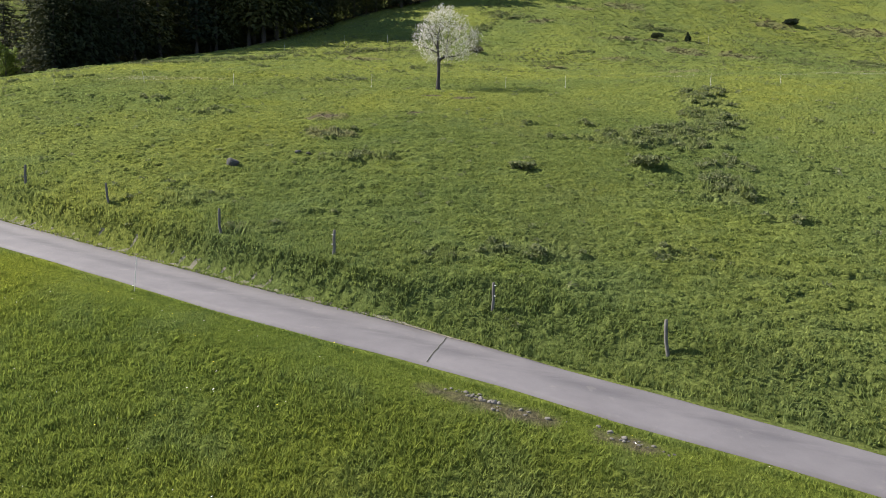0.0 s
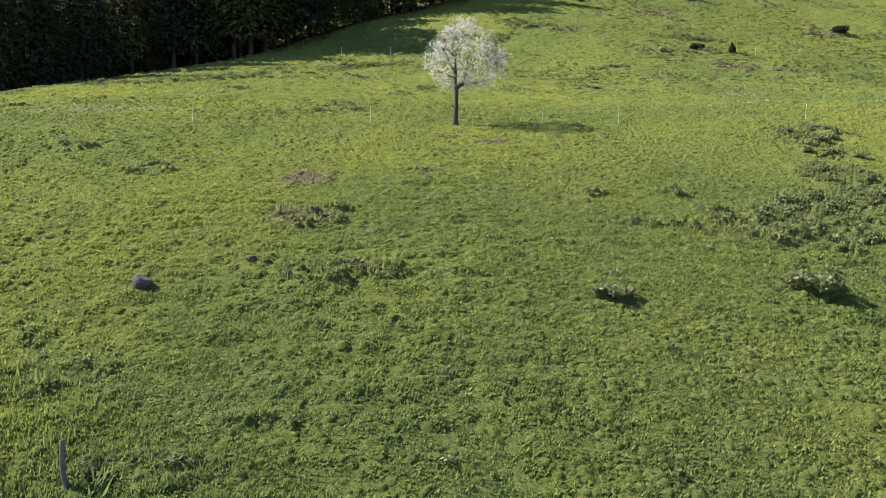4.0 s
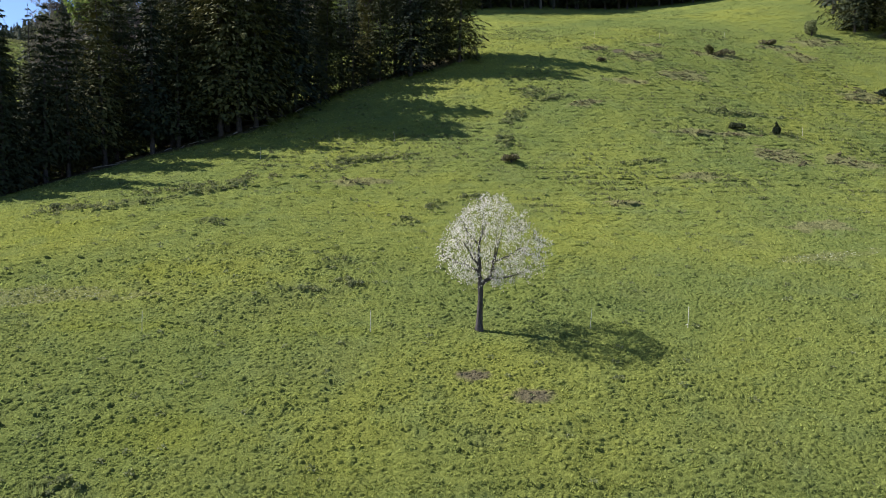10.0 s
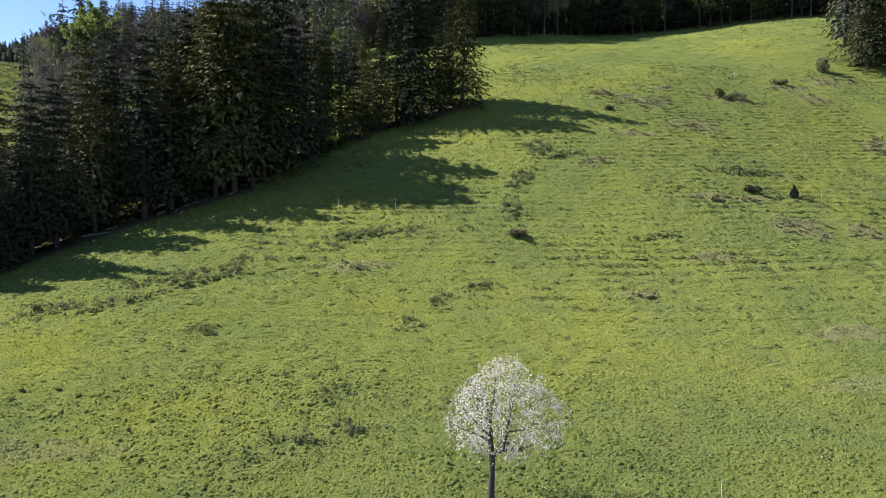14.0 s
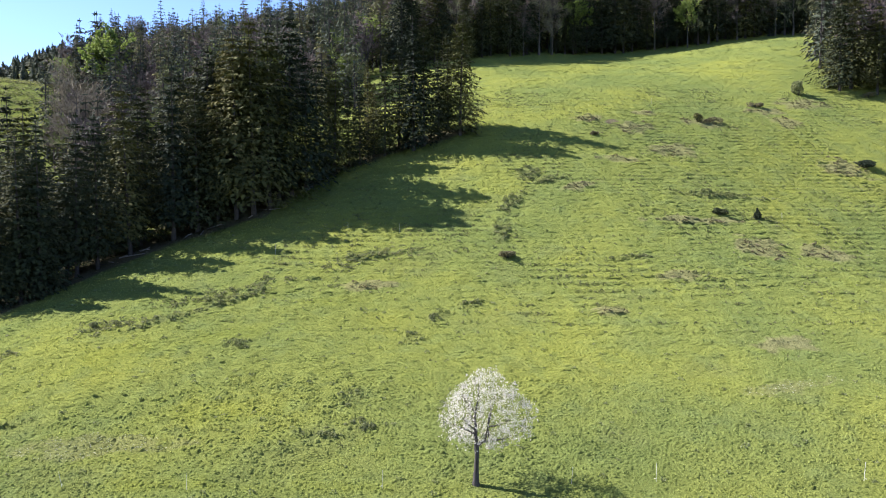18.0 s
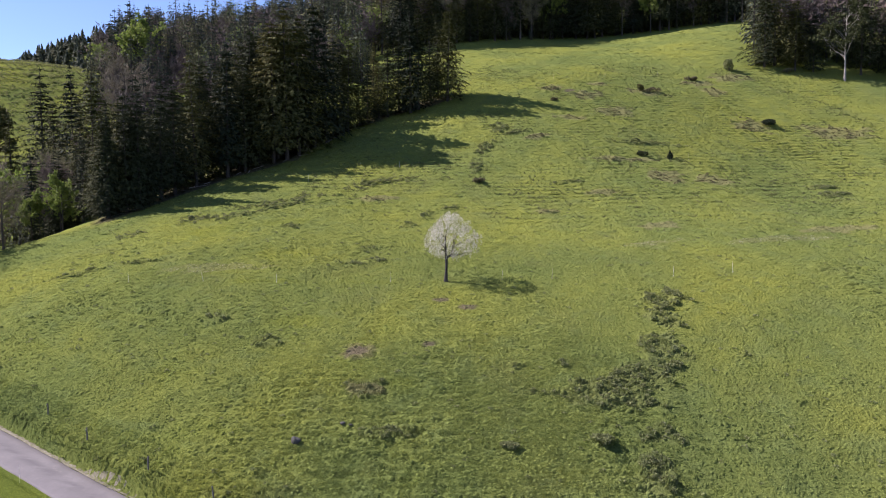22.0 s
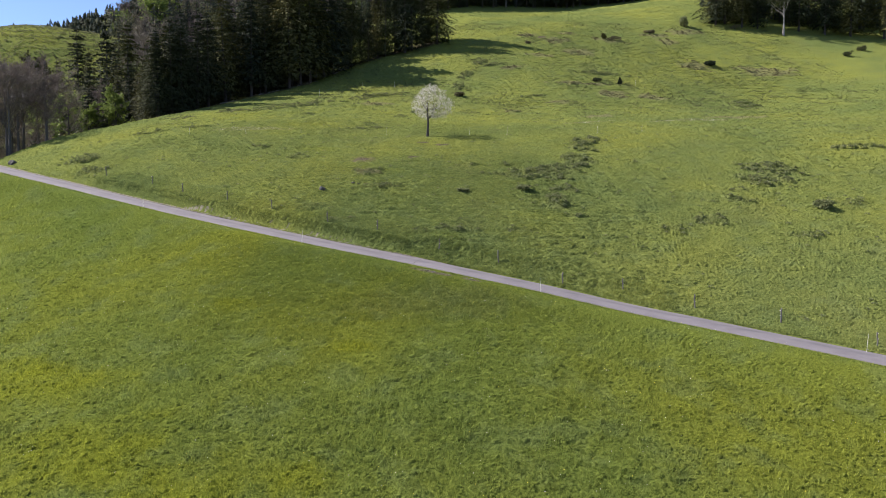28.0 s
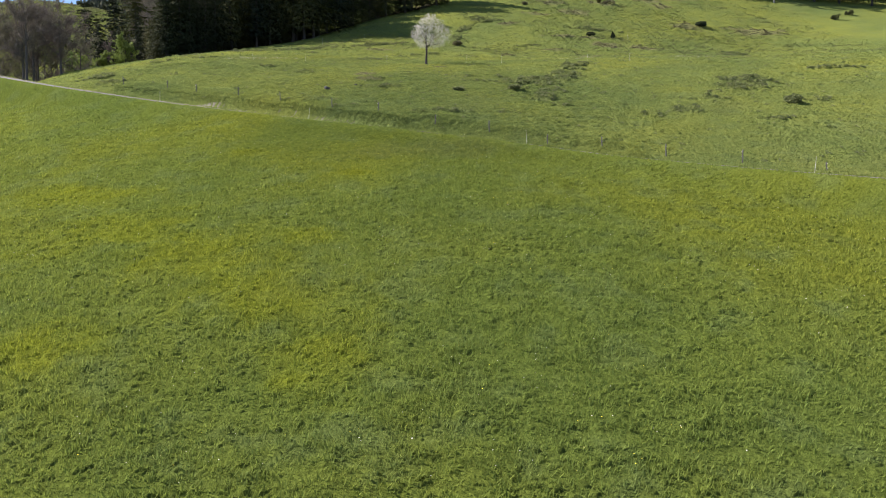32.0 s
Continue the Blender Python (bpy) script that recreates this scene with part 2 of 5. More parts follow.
# ================= mesh helpers =================
def sheet(name, verts, faces, mats, smooth=False, floats=()):
    """A mesh from arrays of places and of faces that all have as many corners; floats: (name, value per place)."""
    verts, faces = np.asarray(verts, np.float32), np.asarray(faces, np.int32)
    me = bpy.data.meshes.new(name)
    n = faces.shape[1]
    me.vertices.add(len(verts))
    me.vertices.foreach_set("co", verts.ravel())
    me.loops.add(faces.size)
    me.loops.foreach_set("vertex_index", faces.ravel())
    me.polygons.add(len(faces))
    me.polygons.foreach_set("loop_start", np.arange(0, faces.size, n, dtype=np.int32))
    if smooth:
        me.polygons.foreach_set("use_smooth", np.ones(len(faces), bool))
    for m in mats if isinstance(mats, (list, tuple)) else [mats]:
        me.materials.append(m.mat)
    for key, values in floats:
        me.attributes.new(key, "FLOAT", "POINT").data.foreach_set("value", np.asarray(values, np.float32))
    me.update(calc_edges=True)
    return me


def joined(pieces):
    """Arrays (verts, faces) of several pieces as one."""
    vs, fs, base = [], [], 0
    for v, f in pieces:
        vs.append(v)
        fs.append(np.asarray(f) + base)
        base += len(v)
    return np.concatenate(vs), np.concatenate(fs)


def part(name, me, parent, label=""):
    ob = new(name, me)
    ob.parent = parent
    return tagged(ob, label)


def bm_mesh(name, bm, m, smooth=False):
    me = bpy.data.meshes.new(name)
    bm.to_mesh(me)
    bm.free()
    me.materials.append(m.mat)
    if smooth:
        me.polygons.foreach_set("use_smooth", np.ones(len(me.polygons), bool))
    return me


def tube(points, radii, sides=7):
    """A tapered tube through points, as arrays of places and quads."""
    p = np.asarray(points, float)
    way = np.gradient(p, axis=0)
    way /= np.linalg.norm(way, axis=1, keepdims=True) + 1e-9
    ref = np.where(np.abs(way[:, 2:3]) > 0.9, [[1.0, 0, 0]], [[0, 0, 1.0]])
    a = np.cross(way, ref)
    a /= np.linalg.norm(a, axis=1, keepdims=True) + 1e-9
    b = np.cross(way, a)
    ang = np.linspace(0, 2 * np.pi, sides, endpoint=False)
    ring = np.cos(ang)[None, :, None] * a[:, None] + np.sin(ang)[None, :, None] * b[:, None]
    v = (p[:, None] + ring * np.asarray(radii, float)[:, None, None]).reshape(-1, 3)
    i, j = np.meshgrid(np.arange(len(p) - 1), np.arange(sides), indexing="ij")
    k = (j + 1) % sides
    f = np.stack([i * sides + j, i * sides + k, (i + 1) * sides + k, (i + 1) * sides + j], -1).reshape(-1, 4)
    return v, f


# ================= the lie of the land =================
def hashed(ix, iy, seed):
    h = (ix.astype(np.int64) * 374761393 + iy.astype(np.int64) * 668265263 + seed * 974711) & 0x7FFFFFFF
    h = ((h ^ (h >> 13)) * 1274126177) & 0x7FFFFFFF
    return ((h ^ (h >> 16)) & 0xFFFF) / 65535.0


def rough(x, y, size, seed=0, octaves=3):
    """Smooth noise between -1 and 1 over cells of a size."""
    out, amp, total = 0.0, 1.0, 0.0
    for o in range(octaves):
        u, v = np.asarray(x, float) / size, np.asarray(y, float) / size
        iu, iv = np.floor(u), np.floor(v)
        fu, fv = u - iu, v - iv
        fu, fv = fu * fu * (3 - 2 * fu), fv * fv * (3 - 2 * fv)
        s = seed + 31 * o
        a, b = hashed(iu, iv, s), hashed(iu + 1, iv, s)
        c, d = hashed(iu, iv + 1, s), hashed(iu + 1, iv + 1, s)
        out = out + amp * ((a * (1 - fu) + b * fu) * (1 - fv) + (c * (1 - fu) + d * fu) * fv)
        total, amp, size = total + amp, amp * 0.5, size * 0.47
    return 2 * out / total - 1


def step(v, low, high):
    t = np.clip((v - low) / (high - low), 0, 1)
    return t * t * (3 - 2 * t)


BOW = (-1.55, 6.41, 23.03, -2.48, 1.39, 2.81)
# soft swells of the hillside on a 30 m net from (-60, -90)
SWELL = np.array([
    -1.15, -0.28, -2.39, -2.75, -1.71, -0.34,
    -0.72, -1.32, 0.44, -1.30, -0.38, 0.86,
    1.47, 0.71, 0.20, -2.13, -1.51, 0.99,
    1.80, 3.15, 0.27, 2.62, -0.24, 1.50,
    2.46, 2.15, -2.81, -1.85, -2.65, 0.27,
    -0.78, 1.38, 3.19, 1.92, -3.13, -2.21,
    -2.32, -0.24, 3.05, 1.95, 1.43, 0.02,
    -0.03, 2.59, 2.75, -0.91, 1.81, 2.30,
    -0.85, 1.87, 3.17, -0.04, -1.13, 1.93,
    -0.50, 0.73, 1.87, 0.06, -1.92, 0.46,
]).reshape(10, 6)


def hillside(x, y):
    u, v = x / 60, (np.minimum(y, 190) + 0.75 * np.clip(y - 190, 0, 210)) / 80
    z = BOW[0] + BOW[1] * u + BOW[2] * v + BOW[3] * u * u + BOW[4] * u * v + BOW[5] * v * v
    for j in range(10):
        for i in range(6):
            z = z + SWELL[j, i] * np.exp(-((x + 60 - 30 * i) ** 2 + (y + 90 - 30 * j) ** 2) / 1152.0)
    z = z + 0.40 * np.exp(-((x - 2) ** 2 / 84.0 + (y + 23) ** 2 / 110.0))
    z = z + 24.8 * np.exp(-((x + 153) ** 2 + (y - 160) ** 2) / (2 * 34.0**2))
    z = z + 20 * np.exp(-((x + 198) ** 2 + (y - 178) ** 2) / (2 * 34.0**2))
    z = z + 47 * np.exp(-((x + 230) ** 2 + (y - 330) ** 2) / (2 * 80.0**2))
    z = z + 1.6 * np.exp(-((x + 58) ** 2 / (2 * 9.0**2) + (y - 12) ** 2 / (2 * 10.0**2)))
    z = z - 6 * np.exp(-((x + 82) ** 2 / (2 * 17.0**2) + (y - 45) ** 2 / (2 * 45.0**2)))
    return z


FALL = 0.045  # the lane tilts down to its lower edge


def road_y(x):
    c = np.clip(x, -52, 28)
    y = -37.0 - 0.5 * c + 0.0003 * c**2 - 9.0e-5 * c**3 - 1.9e-6 * c**4
    return y - 0.78 * (np.minimum(x, -52) + 52) - 0.62 * (np.maximum(x, 28) - 28)


def road_z(x):
    z = -12.35 - 0.155 * x + 0.00042 * np.clip(x, -55, 40) ** 2
    return z + 0.07 * np.exp(-(((x - 1) / 6) ** 2)) - 0.20 * step(x, 7, 15) - 0.06 * np.exp(-(((x + 22) / 9) ** 2))


def off_road(x, y):
    """How far uphill of the lane's middle a place lies, and where along the lane."""
    s = (y - road_y(x)) * 0.894
    return s, x - 0.447 * np.clip(s, -8, 8)


def terrain(x, y):
    """The ground without its tussocks."""
    x, y = np.asarray(x, float), np.asarray(y, float)
    z = hillside(x, y)
    s, xc = off_road(x, y)
    flat = np.where(s > 0, 1 - step(s, 1.74, 2.25 + 1.2 * step(x, -2, 3)), 1 - step(-s, 1.9, 5.5))
    return z + flat * (road_z(xc) + FALL * np.clip(s, -2.0, 2.0) - z)


# patches: middle x y, half sizes, turn in degrees
WEEDS = [
    (18.7, -5.3, 1.8, 1.6, 0), (17.6, -8.3, 1.5, 1.6, 0), (16.2, -12.6, 1.8, 2.4, -10), (14.2, -15.8, 2.4, 1.4, 20), (11.5, -18.6, 3.2, 1.5, 5), (8.8, -19.0, 1.8, 1.0, 0),
    (9.5, -23.5, 0.9, 0.6, 0), (13.4, -22.6, 1.4, 0.9, 0), (11.8, -25.5, 1.2, 1.6, 0), (5.4, -18.6, 1.4, 0.4, 0), (21.9, -13.9, 0.8, 0.4, 0),
    (34.4, -17.2, 2.6, 2.2, 0), (32.8, -20.0, 2.6, 1.6, 0), (29.8, -22.4, 1.4, 0.7, 0), (28.7, -24.8, 1.4, 0.8, 0), (25.9, -25.1, 1.0, 0.5, 0), (24.2, -29.4, 1.6, 1.0, 0),
    (38.0, -26.0, 1.5, 0.8, 0), (47.8, -9.6, 3.0, 1.0, 0), (30.4, -32.4, 1.4, 0.7, 0), (20.7, -31.4, 1.0, 0.5, 0), (52.7, 31.5, 2.6, 1.6, 20), (53.3, 35.3, 2.2, 1.0, 10),
    (-10.0, -27.5, 1.2, 0.6, 0), (-8.6, -27.0, 0.8, 0.6, 0), (-12.4, -27.3, 1.2, 0.5, 0), (-6.0, -30.3, 1.3, 0.5, 0), (-4.7, -28.8, 1.2, 0.4, 0), (-5.2, -18.0, 1.6, 0.9, 0),
    (-3.6, -22.7, 1.6, 0.7, 0), (-36.4, 2.7, 3.0, 0.5, 20), (-30.0, 4.8, 2.6, 0.4, 15), (-38.5, -8.5, 1.8, 1.5, 0), (-35.0, -13.8, 2.0, 1.0, -30), (-18.2, -7.7, 1.2, 0.6, 0),
    (-8.4, 9.0, 0.8, 0.9, 0), (-7.2, 5.6, 1.0, 1.0, 0), (-9.2, 4.4, 1.4, 0.8, 0), (-14.0, -11.6, 1.2, 0.8, 0), (0.8, -32.6, 1.4, 0.5, 0), (2.8, -32.3, 1.8, 0.7, 0),
    (8.0, -32.2, 1.2, 0.5, 0), (13.0, -29.0, 1.2, 0.4, 0), (4.4, -15.3, 0.9, 1.0, 0), (8.7, -14.9, 0.8, 0.4, 0),
    (-2.4, 22.7, 1.6, 0.8, 40), (0.6, 25.2, 2.0, 0.7, 40), (-4.6, 18.9, 0.9, 1.2, 0), (-9.4, 35.4, 3.2, 0.8, 18), (-25.5, 20.5, 3.2, 0.9, 45), (-21.5, 24.5, 3.2, 0.9, 45),
    (-18.3, 16.6, 1.3, 1.0, 0), (4.4, 41.0, 0.9, 2.4, 0), (6.0, 47.0, 1.2, 2.6, -15), (9.0, 54.0, 1.5, 2.2, 0), (11.4, 52.7, 2.2, 0.9, 0), (31.5, 50.4, 6.5, 0.7, 0), (17.2, 34.6, 2.6, 0.7, 0),
]
DRY = [
    (20.5, 73.0, 2.4, 1.6, 10), (26.6, 70.0, 3.4, 2.0, 20), (30.2, 76.6, 2.6, 1.2, 0), (31.1, 62.4, 3.6, 2.2, 10), (39.6, 74.6, 3.6, 1.8, 0), (52.5, 82.5, 3.4, 1.6, 0), (54.2, 78.4, 2.4, 2.2, 20),
    (60.0, 87.0, 4.5, 2.6, 0), (21.9, 58.3, 2.6, 1.2, 0), (55.3, 63.4, 3.2, 3.0, 0), (31.8, 37.6, 2.4, 2.4, 20), (38.4, 37.2, 2.4, 1.6, 0), (12.7, 23.9, 1.3, 0.8, 0), (20.5, 30.8, 2.4, 1.2, 0),
    (-9.3, 28.6, 2.8, 1.2, 15), (26.9, 43.6, 5.0, 0.9, 5), (70.0, 62.0, 6.0, 3.0, 0), (44.0, 14.0, 5.0, 1.2, 10), (25.0, 16.5, 2.5, 1.4, 0), (-6.8, -13.3, 1.4, 0.9, 0), (-5.0, -18.3, 1.2, 0.6, 0), (15.0, 51.0, 3.0, 1.0, 20),
]
SOIL = [(-6.8, -13.3, 0.9, 0.7, 0), (-1.2, -12.3, 0.7, 0.5, 20), (1.6, -6.0, 0.9, 0.6, 0), (-0.5, -4.2, 0.8, 0.5, 0), (1.4, -40.2, 1.5, 0.35, -25), (3.9, -41.3, 0.8, 0.3, -25), (24.0, 72.0, 1.6, 0.8, 20)]
PALE = [(-22.2, 2.7, 5.0, 1.0, 5), (22.0, 10.0, 3.0, 1.0, 10), (35.0, 10.0, 6.0, 1.0, 5)]

GOLD = [
    (-18.5, -51.0, 3.6, 1.6, 0), (-14.0, -57.0, 4.2, 3.0, 20), (-9.3, -60.0, 3.0, 2.4, 20), (-4.5, -65.0, 3.4, 2.4, -30), (-1.5, -69.5, 2.0, 2.4, 0), (-4.1, -58.9, 1.6, 1.2, 0),
    (-20.9, -50.0, 2.4, 1.6, 0), (-7.0, -61.5, 2.6, 1.6, 0), (-3.0, -48.8, 1.6, 0.6, 0), (-11.0, -43.3, 1.6, 0.9, 0), (-12.0, -68.6, 3.0, 2.0, 0),
    (-17.4, 6.2, 3.0, 1.2, 0), (-27.0, 14.0, 3.0, 2.0, 20), (-11.8, 25.0, 2.5, 1.2, 0), (-12.0, -8.5, 2.6, 1.4, 0), (-3.5, -17.5, 1.4, 0.8, 0), (-19.0, 18.0, 3.0, 1.6, 20), (-6.0, -0.4, 4.0, 0.5, 0), (-16.0, -0.6, 6.0, 0.5, 0),
]


def cover(x, y, spots, seed, rim=(0.7, 1.15)):
    out = np.zeros_like(x)
    wob = rough(x, y, 1.1, seed, 3)
    for cx, cy, rx, ry, turn in spots:
        near = (np.abs(x - cx) < 12) & (np.abs(y - cy) < 12)
        if not near.any():
            continue
        c, s = math.cos(radians(turn)), math.sin(radians(turn))
        dx, dy = x[near] - cx, y[near] - cy
        r = np.hypot((dx * c + dy * s) / rx, (dy * c - dx * s) / ry)
        full = min(1.0, 0.30 + 0.30 * rx * ry) if spots is WEEDS else 1.0
        out[near] = np.maximum(out[near], full * (1 - step(r + 0.75 * wob[near], *rim)))
    return out


def covers(x, y):
    s, _ = off_road(x, y)
    meadow = 1 - step(s, -1.5, 0.0)
    up = 1 - meadow
    loose = step(rough(x, y, 4.5, 71, 4), 0.25, 0.60) * up * 0.45
    weeds = np.maximum(cover(x, y, WEEDS, 5), loose)
    weeds = np.maximum(weeds, (1 - step(np.hypot((x - 1.5) / 5.5, (y + 44.0) / 1.8) + 0.6 * rough(x, y, 1.5, 8), 0.6, 1.3)) * 0.6)
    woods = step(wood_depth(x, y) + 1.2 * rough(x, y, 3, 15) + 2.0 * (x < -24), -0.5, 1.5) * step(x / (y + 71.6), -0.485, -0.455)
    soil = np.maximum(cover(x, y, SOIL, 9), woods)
    dry = np.maximum(cover(x, y, DRY, 7), 0.55 * cover(x, y, PALE, 11))
    gold = cover(x, y, GOLD, 13, (0.2, 1.5)) * (0.35 + 0.65 * meadow)
    return meadow, weeds, dry, soil, gold


EDGE = [(-47.0, 20.0), (-43.9, 26.4), (-41.5, 33.4), (-38.3, 40.4), (-33.4, 46.0), (-25.5, 49.8), (-21.4, 57.1), (-17.6, 61.3), (-10.2, 64.6), (0.5, 68.4)]


def wood_depth(x, y):
    """Metres into the strip of wood above the pasture; below zero outside it."""
    best = np.full(np.shape(x), -99.0)
    for (x0, y0), (x1, y1) in zip(EDGE, EDGE[1:]):
        dx, dy = x1 - x0, y1 - y0
        n = math.hypot(dx, dy)
        t = ((x - x0) * dx + (y - y0) * dy) / n
        off = ((y - y0) * dx - (x - x0) * dy) / n
        inside = (t > -1) & (t < n + 1)
        thick = 5.0 if x0 > -22 else 22.0
        best = np.where(inside, np.maximum(best, np.minimum(off, thick - off)), best)
    return best


def domes(x, y, size, seed, stretch=1.35):
    """Rounded lumps of many sizes with narrow pits between them, from 0 to 1."""
    u, v = np.asarray(x, float) / (size * stretch), np.asarray(y, float) / size
    iu, iv = np.floor(u), np.floor(v)
    best = np.zeros_like(u)
    for du in (-1, 0, 1):
        for dv in (-1, 0, 1):
            cu, cv = iu + du, iv + dv
            h1, h2 = hashed(cu, cv, seed), hashed(cu, cv, seed + 7)
            h3 = hashed(cu, cv, seed + 13)
            d = ((u - cu - 0.15 - 0.7 * h1) ** 2 + (v - cv - 0.15 - 0.7 * h2) ** 2) / (0.45 + 0.35 * h3) ** 2
            best = np.maximum(best, (0.45 + 0.55 * h1) * (1 - d))
    return best


def tussocks(x, y):
    """Height of the lumpy turf over the terrain."""
    s, _ = off_road(x, y)
    clear = np.where(s > 0, step(s, 1.5, 2.2), step(-s, 2.0, 7.0))
    up = step(s, 0, 2)
    coarse = 0.55 + 0.9 * step(rough(x, y, 6.0, 17, 2), -0.3, 0.5)
    lumps = 0.085 * domes(x, y, 0.42, 3) * coarse + 0.13 * domes(x, y, 1.05, 4, 1.7) * coarse + 0.10 * rough(x, y, 2.6, 14, 2)
    heaps = cover(x, y, WEEDS, 5) * 0.30 * domes(x, y, 0.95, 44, 1.5)
    low = 0.10 * domes(x, y, 0.5, 6, 1.2) + 0.10 * domes(x, y, 1.4, 16, 1.5) + np.maximum(rough(x, y, 5.0, 19, 2), 0) * 0.12
    up_step, strong = tread_phase(x, y)
    treads = (0.38 * (step(up_step, 0.58, 1.0) - up_step) + 0.08 * domes(x, y, 0.8, 48, 2.2)) * strong
    edge_tread = 0.34 * np.exp(-((wood_depth(x, y) + 7.5 + 2 * rough(x, y, 7, 18)) / 1.1) ** 2) * (y < 45) * (0.2 + 0.9 * domes(x, y, 0.9, 20, 2.0))
    crust = cover(x, y, DRY, 7) * domes(x, y, 1.1, 46, 1.5) * 0.20
    return clear * (up * lumps + (1 - up) * low + heaps + treads + edge_tread + crust)


def tread_phase(x, y):
    """The small steps trodden by cattle along the slope: how far up its step a place lies, and how marked the steps are."""
    steep = step(y, 8, 34) * step(x + 0.3 * y, -22, 0) * (1 - step(y, 88, 100))
    up = hillside(x, y) * 1.9 + 0.8 * rough(x, y, 16.0, 12, 4)
    return up - np.floor(up), steep * np.clip(0.48 + 0.9 * rough(x, y, 9.0, 13, 3), 0.12, 1.0)


def tread_wave(x, y):
    """One on the risers of the steps, minus one on their treads."""
    up, strong = tread_phase(x, y)
    return np.cos(2 * np.pi * (up - 0.8)), strong


def axis(fine_low, fine_high, fine, mid_low, mid_high, low, high):
    """Coordinates with even small steps in the middle, slowly growing ones round it and fast growing ones outside."""
    mid = list(np.arange(fine_low, fine_high, fine))
    a, d = fine_low, fine
    left = []
    while a > low:
        d *= 1.012 if a > mid_low else 1.10
        a -= d
        left.append(a)
    b, d = mid[-1], fine
    right = []
    while b < high:
        d *= 1.012 if b < mid_high else 1.10
        b += d
        right.append(b)
    return np.array(left[::-1] + mid + right)


gx, gy = axis(-22, 34, 0.30, -62, 76, -1200, 1000), axis(-41, 84, 0.30, -88, 100, -500, 1400)
GX, GY = np.meshgrid(gx, gy)
fx, fy = GX.ravel(), GY.ravel()
sx, sy = off_road(fx, fy)
gz_ = terrain(fx, fy) + tussocks(fx, fy) - 0.07 * (np.abs(sx - 0.1) < 1.68)
i, j = np.meshgrid(np.arange(len(gy) - 1), np.arange(len(gx) - 1), indexing="ij")
w_ = len(gx)
quads = np.stack([i * w_ + j, i * w_ + j + 1, (i + 1) * w_ + j + 1, (i + 1) * w_ + j], -1).reshape(-1, 4)
names_ = ("meadow", "weed", "dry", "soil", "gold")
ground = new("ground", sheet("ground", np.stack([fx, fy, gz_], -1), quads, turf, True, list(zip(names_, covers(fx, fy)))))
tagged(ground, "steep green alpine pasture with tussocks, weeds and bare spots", "ground", kind="structure")

# the lane
def edge_shift(x, k):
    """How far the lane's ragged upper or lower edge strays along its way."""
    if k > 0:
        return 0.24 * (1 - step(x, -3.5, 0.5)) * step(x, -30, -12) - 0.24 * step(x, 0.5, 4.0)
    return 0.40 * np.exp(-(((x - 0.3) / 4.6) ** 2)) + 0.28 * step(x, 2, 8) + 0.30 * (1 - step(x, -10, -1)) * step(x, -45, -30)


rx = np.arange(-75, 48, 0.5)
rows_, marks_ = [], []
CROSS = [-1.33, -1.28, -0.82, -0.42, -0.1, 0.15, 0.35, 0.55, 0.75, 1.0, 1.40, 1.45]
for k in CROSS:
    wig = 0.10 * rough(rx, rx * 0 + np.sign(k) * 3, 2.5, 21, 3) + edge_shift(rx, k) if abs(k) > 1.2 else 0.0
    px_, py_ = rx + 0.447 * (k + wig), road_y(rx) + 0.894 * (k + wig)
    pz_ = road_z(rx) + FALL * (k + wig) + 0.02 - 0.015 * k * k + (-0.12 if k in (CROSS[0], CROSS[-1]) else 0.0)
    rows_.append(np.stack([px_, py_, pz_], -1))
    marks_.append(np.full(len(rx), math.exp(-((k - 0.35) / 0.30) ** 2)))
RV = np.concatenate(rows_)
i, j = np.meshgrid(np.arange(len(CROSS) - 1), np.arange(len(rx) - 1), indexing="ij")
RQ = np.stack([i * len(rx) + j, i * len(rx) + j + 1, (i + 1) * len(rx) + j + 1, (i + 1) * len(rx) + j], -1).reshape(-1, 4)
road = new("road", sheet("road", RV, RQ, asphalt, True, [("track", np.concatenate(marks_))]))
tagged(road, "narrow worn grey asphalt lane across the hillside", "road", kind="structure")


def lane_point(along, across, lift=0.0):
    return Vector((along + 0.447 * across, float(road_y(along)) + 0.894 * across, float(road_z(along)) + FALL * across + 0.02 - 0.015 * across**2 + lift))


# a mended joint across the lane
rng = np.random.default_rng(7)
line = [lane_point(0.19 - 0.22 * k + 0.012 * rng.normal(), k, 0.006) for k in np.linspace(-0.88, 1.36, 15)]
jv = [p + Vector((s * (0.009 + 0.008 * rng.random()), 0, 0)) for p in line for s in (-1, 1)]
jf = [(2 * k, 2 * k + 1, 2 * k + 3, 2 * k + 2) for k in range(len(line) - 1)]
part("joint", sheet("joint", [tuple(p) for p in jv], jf, crack), road, "dark mended joint across the lane")

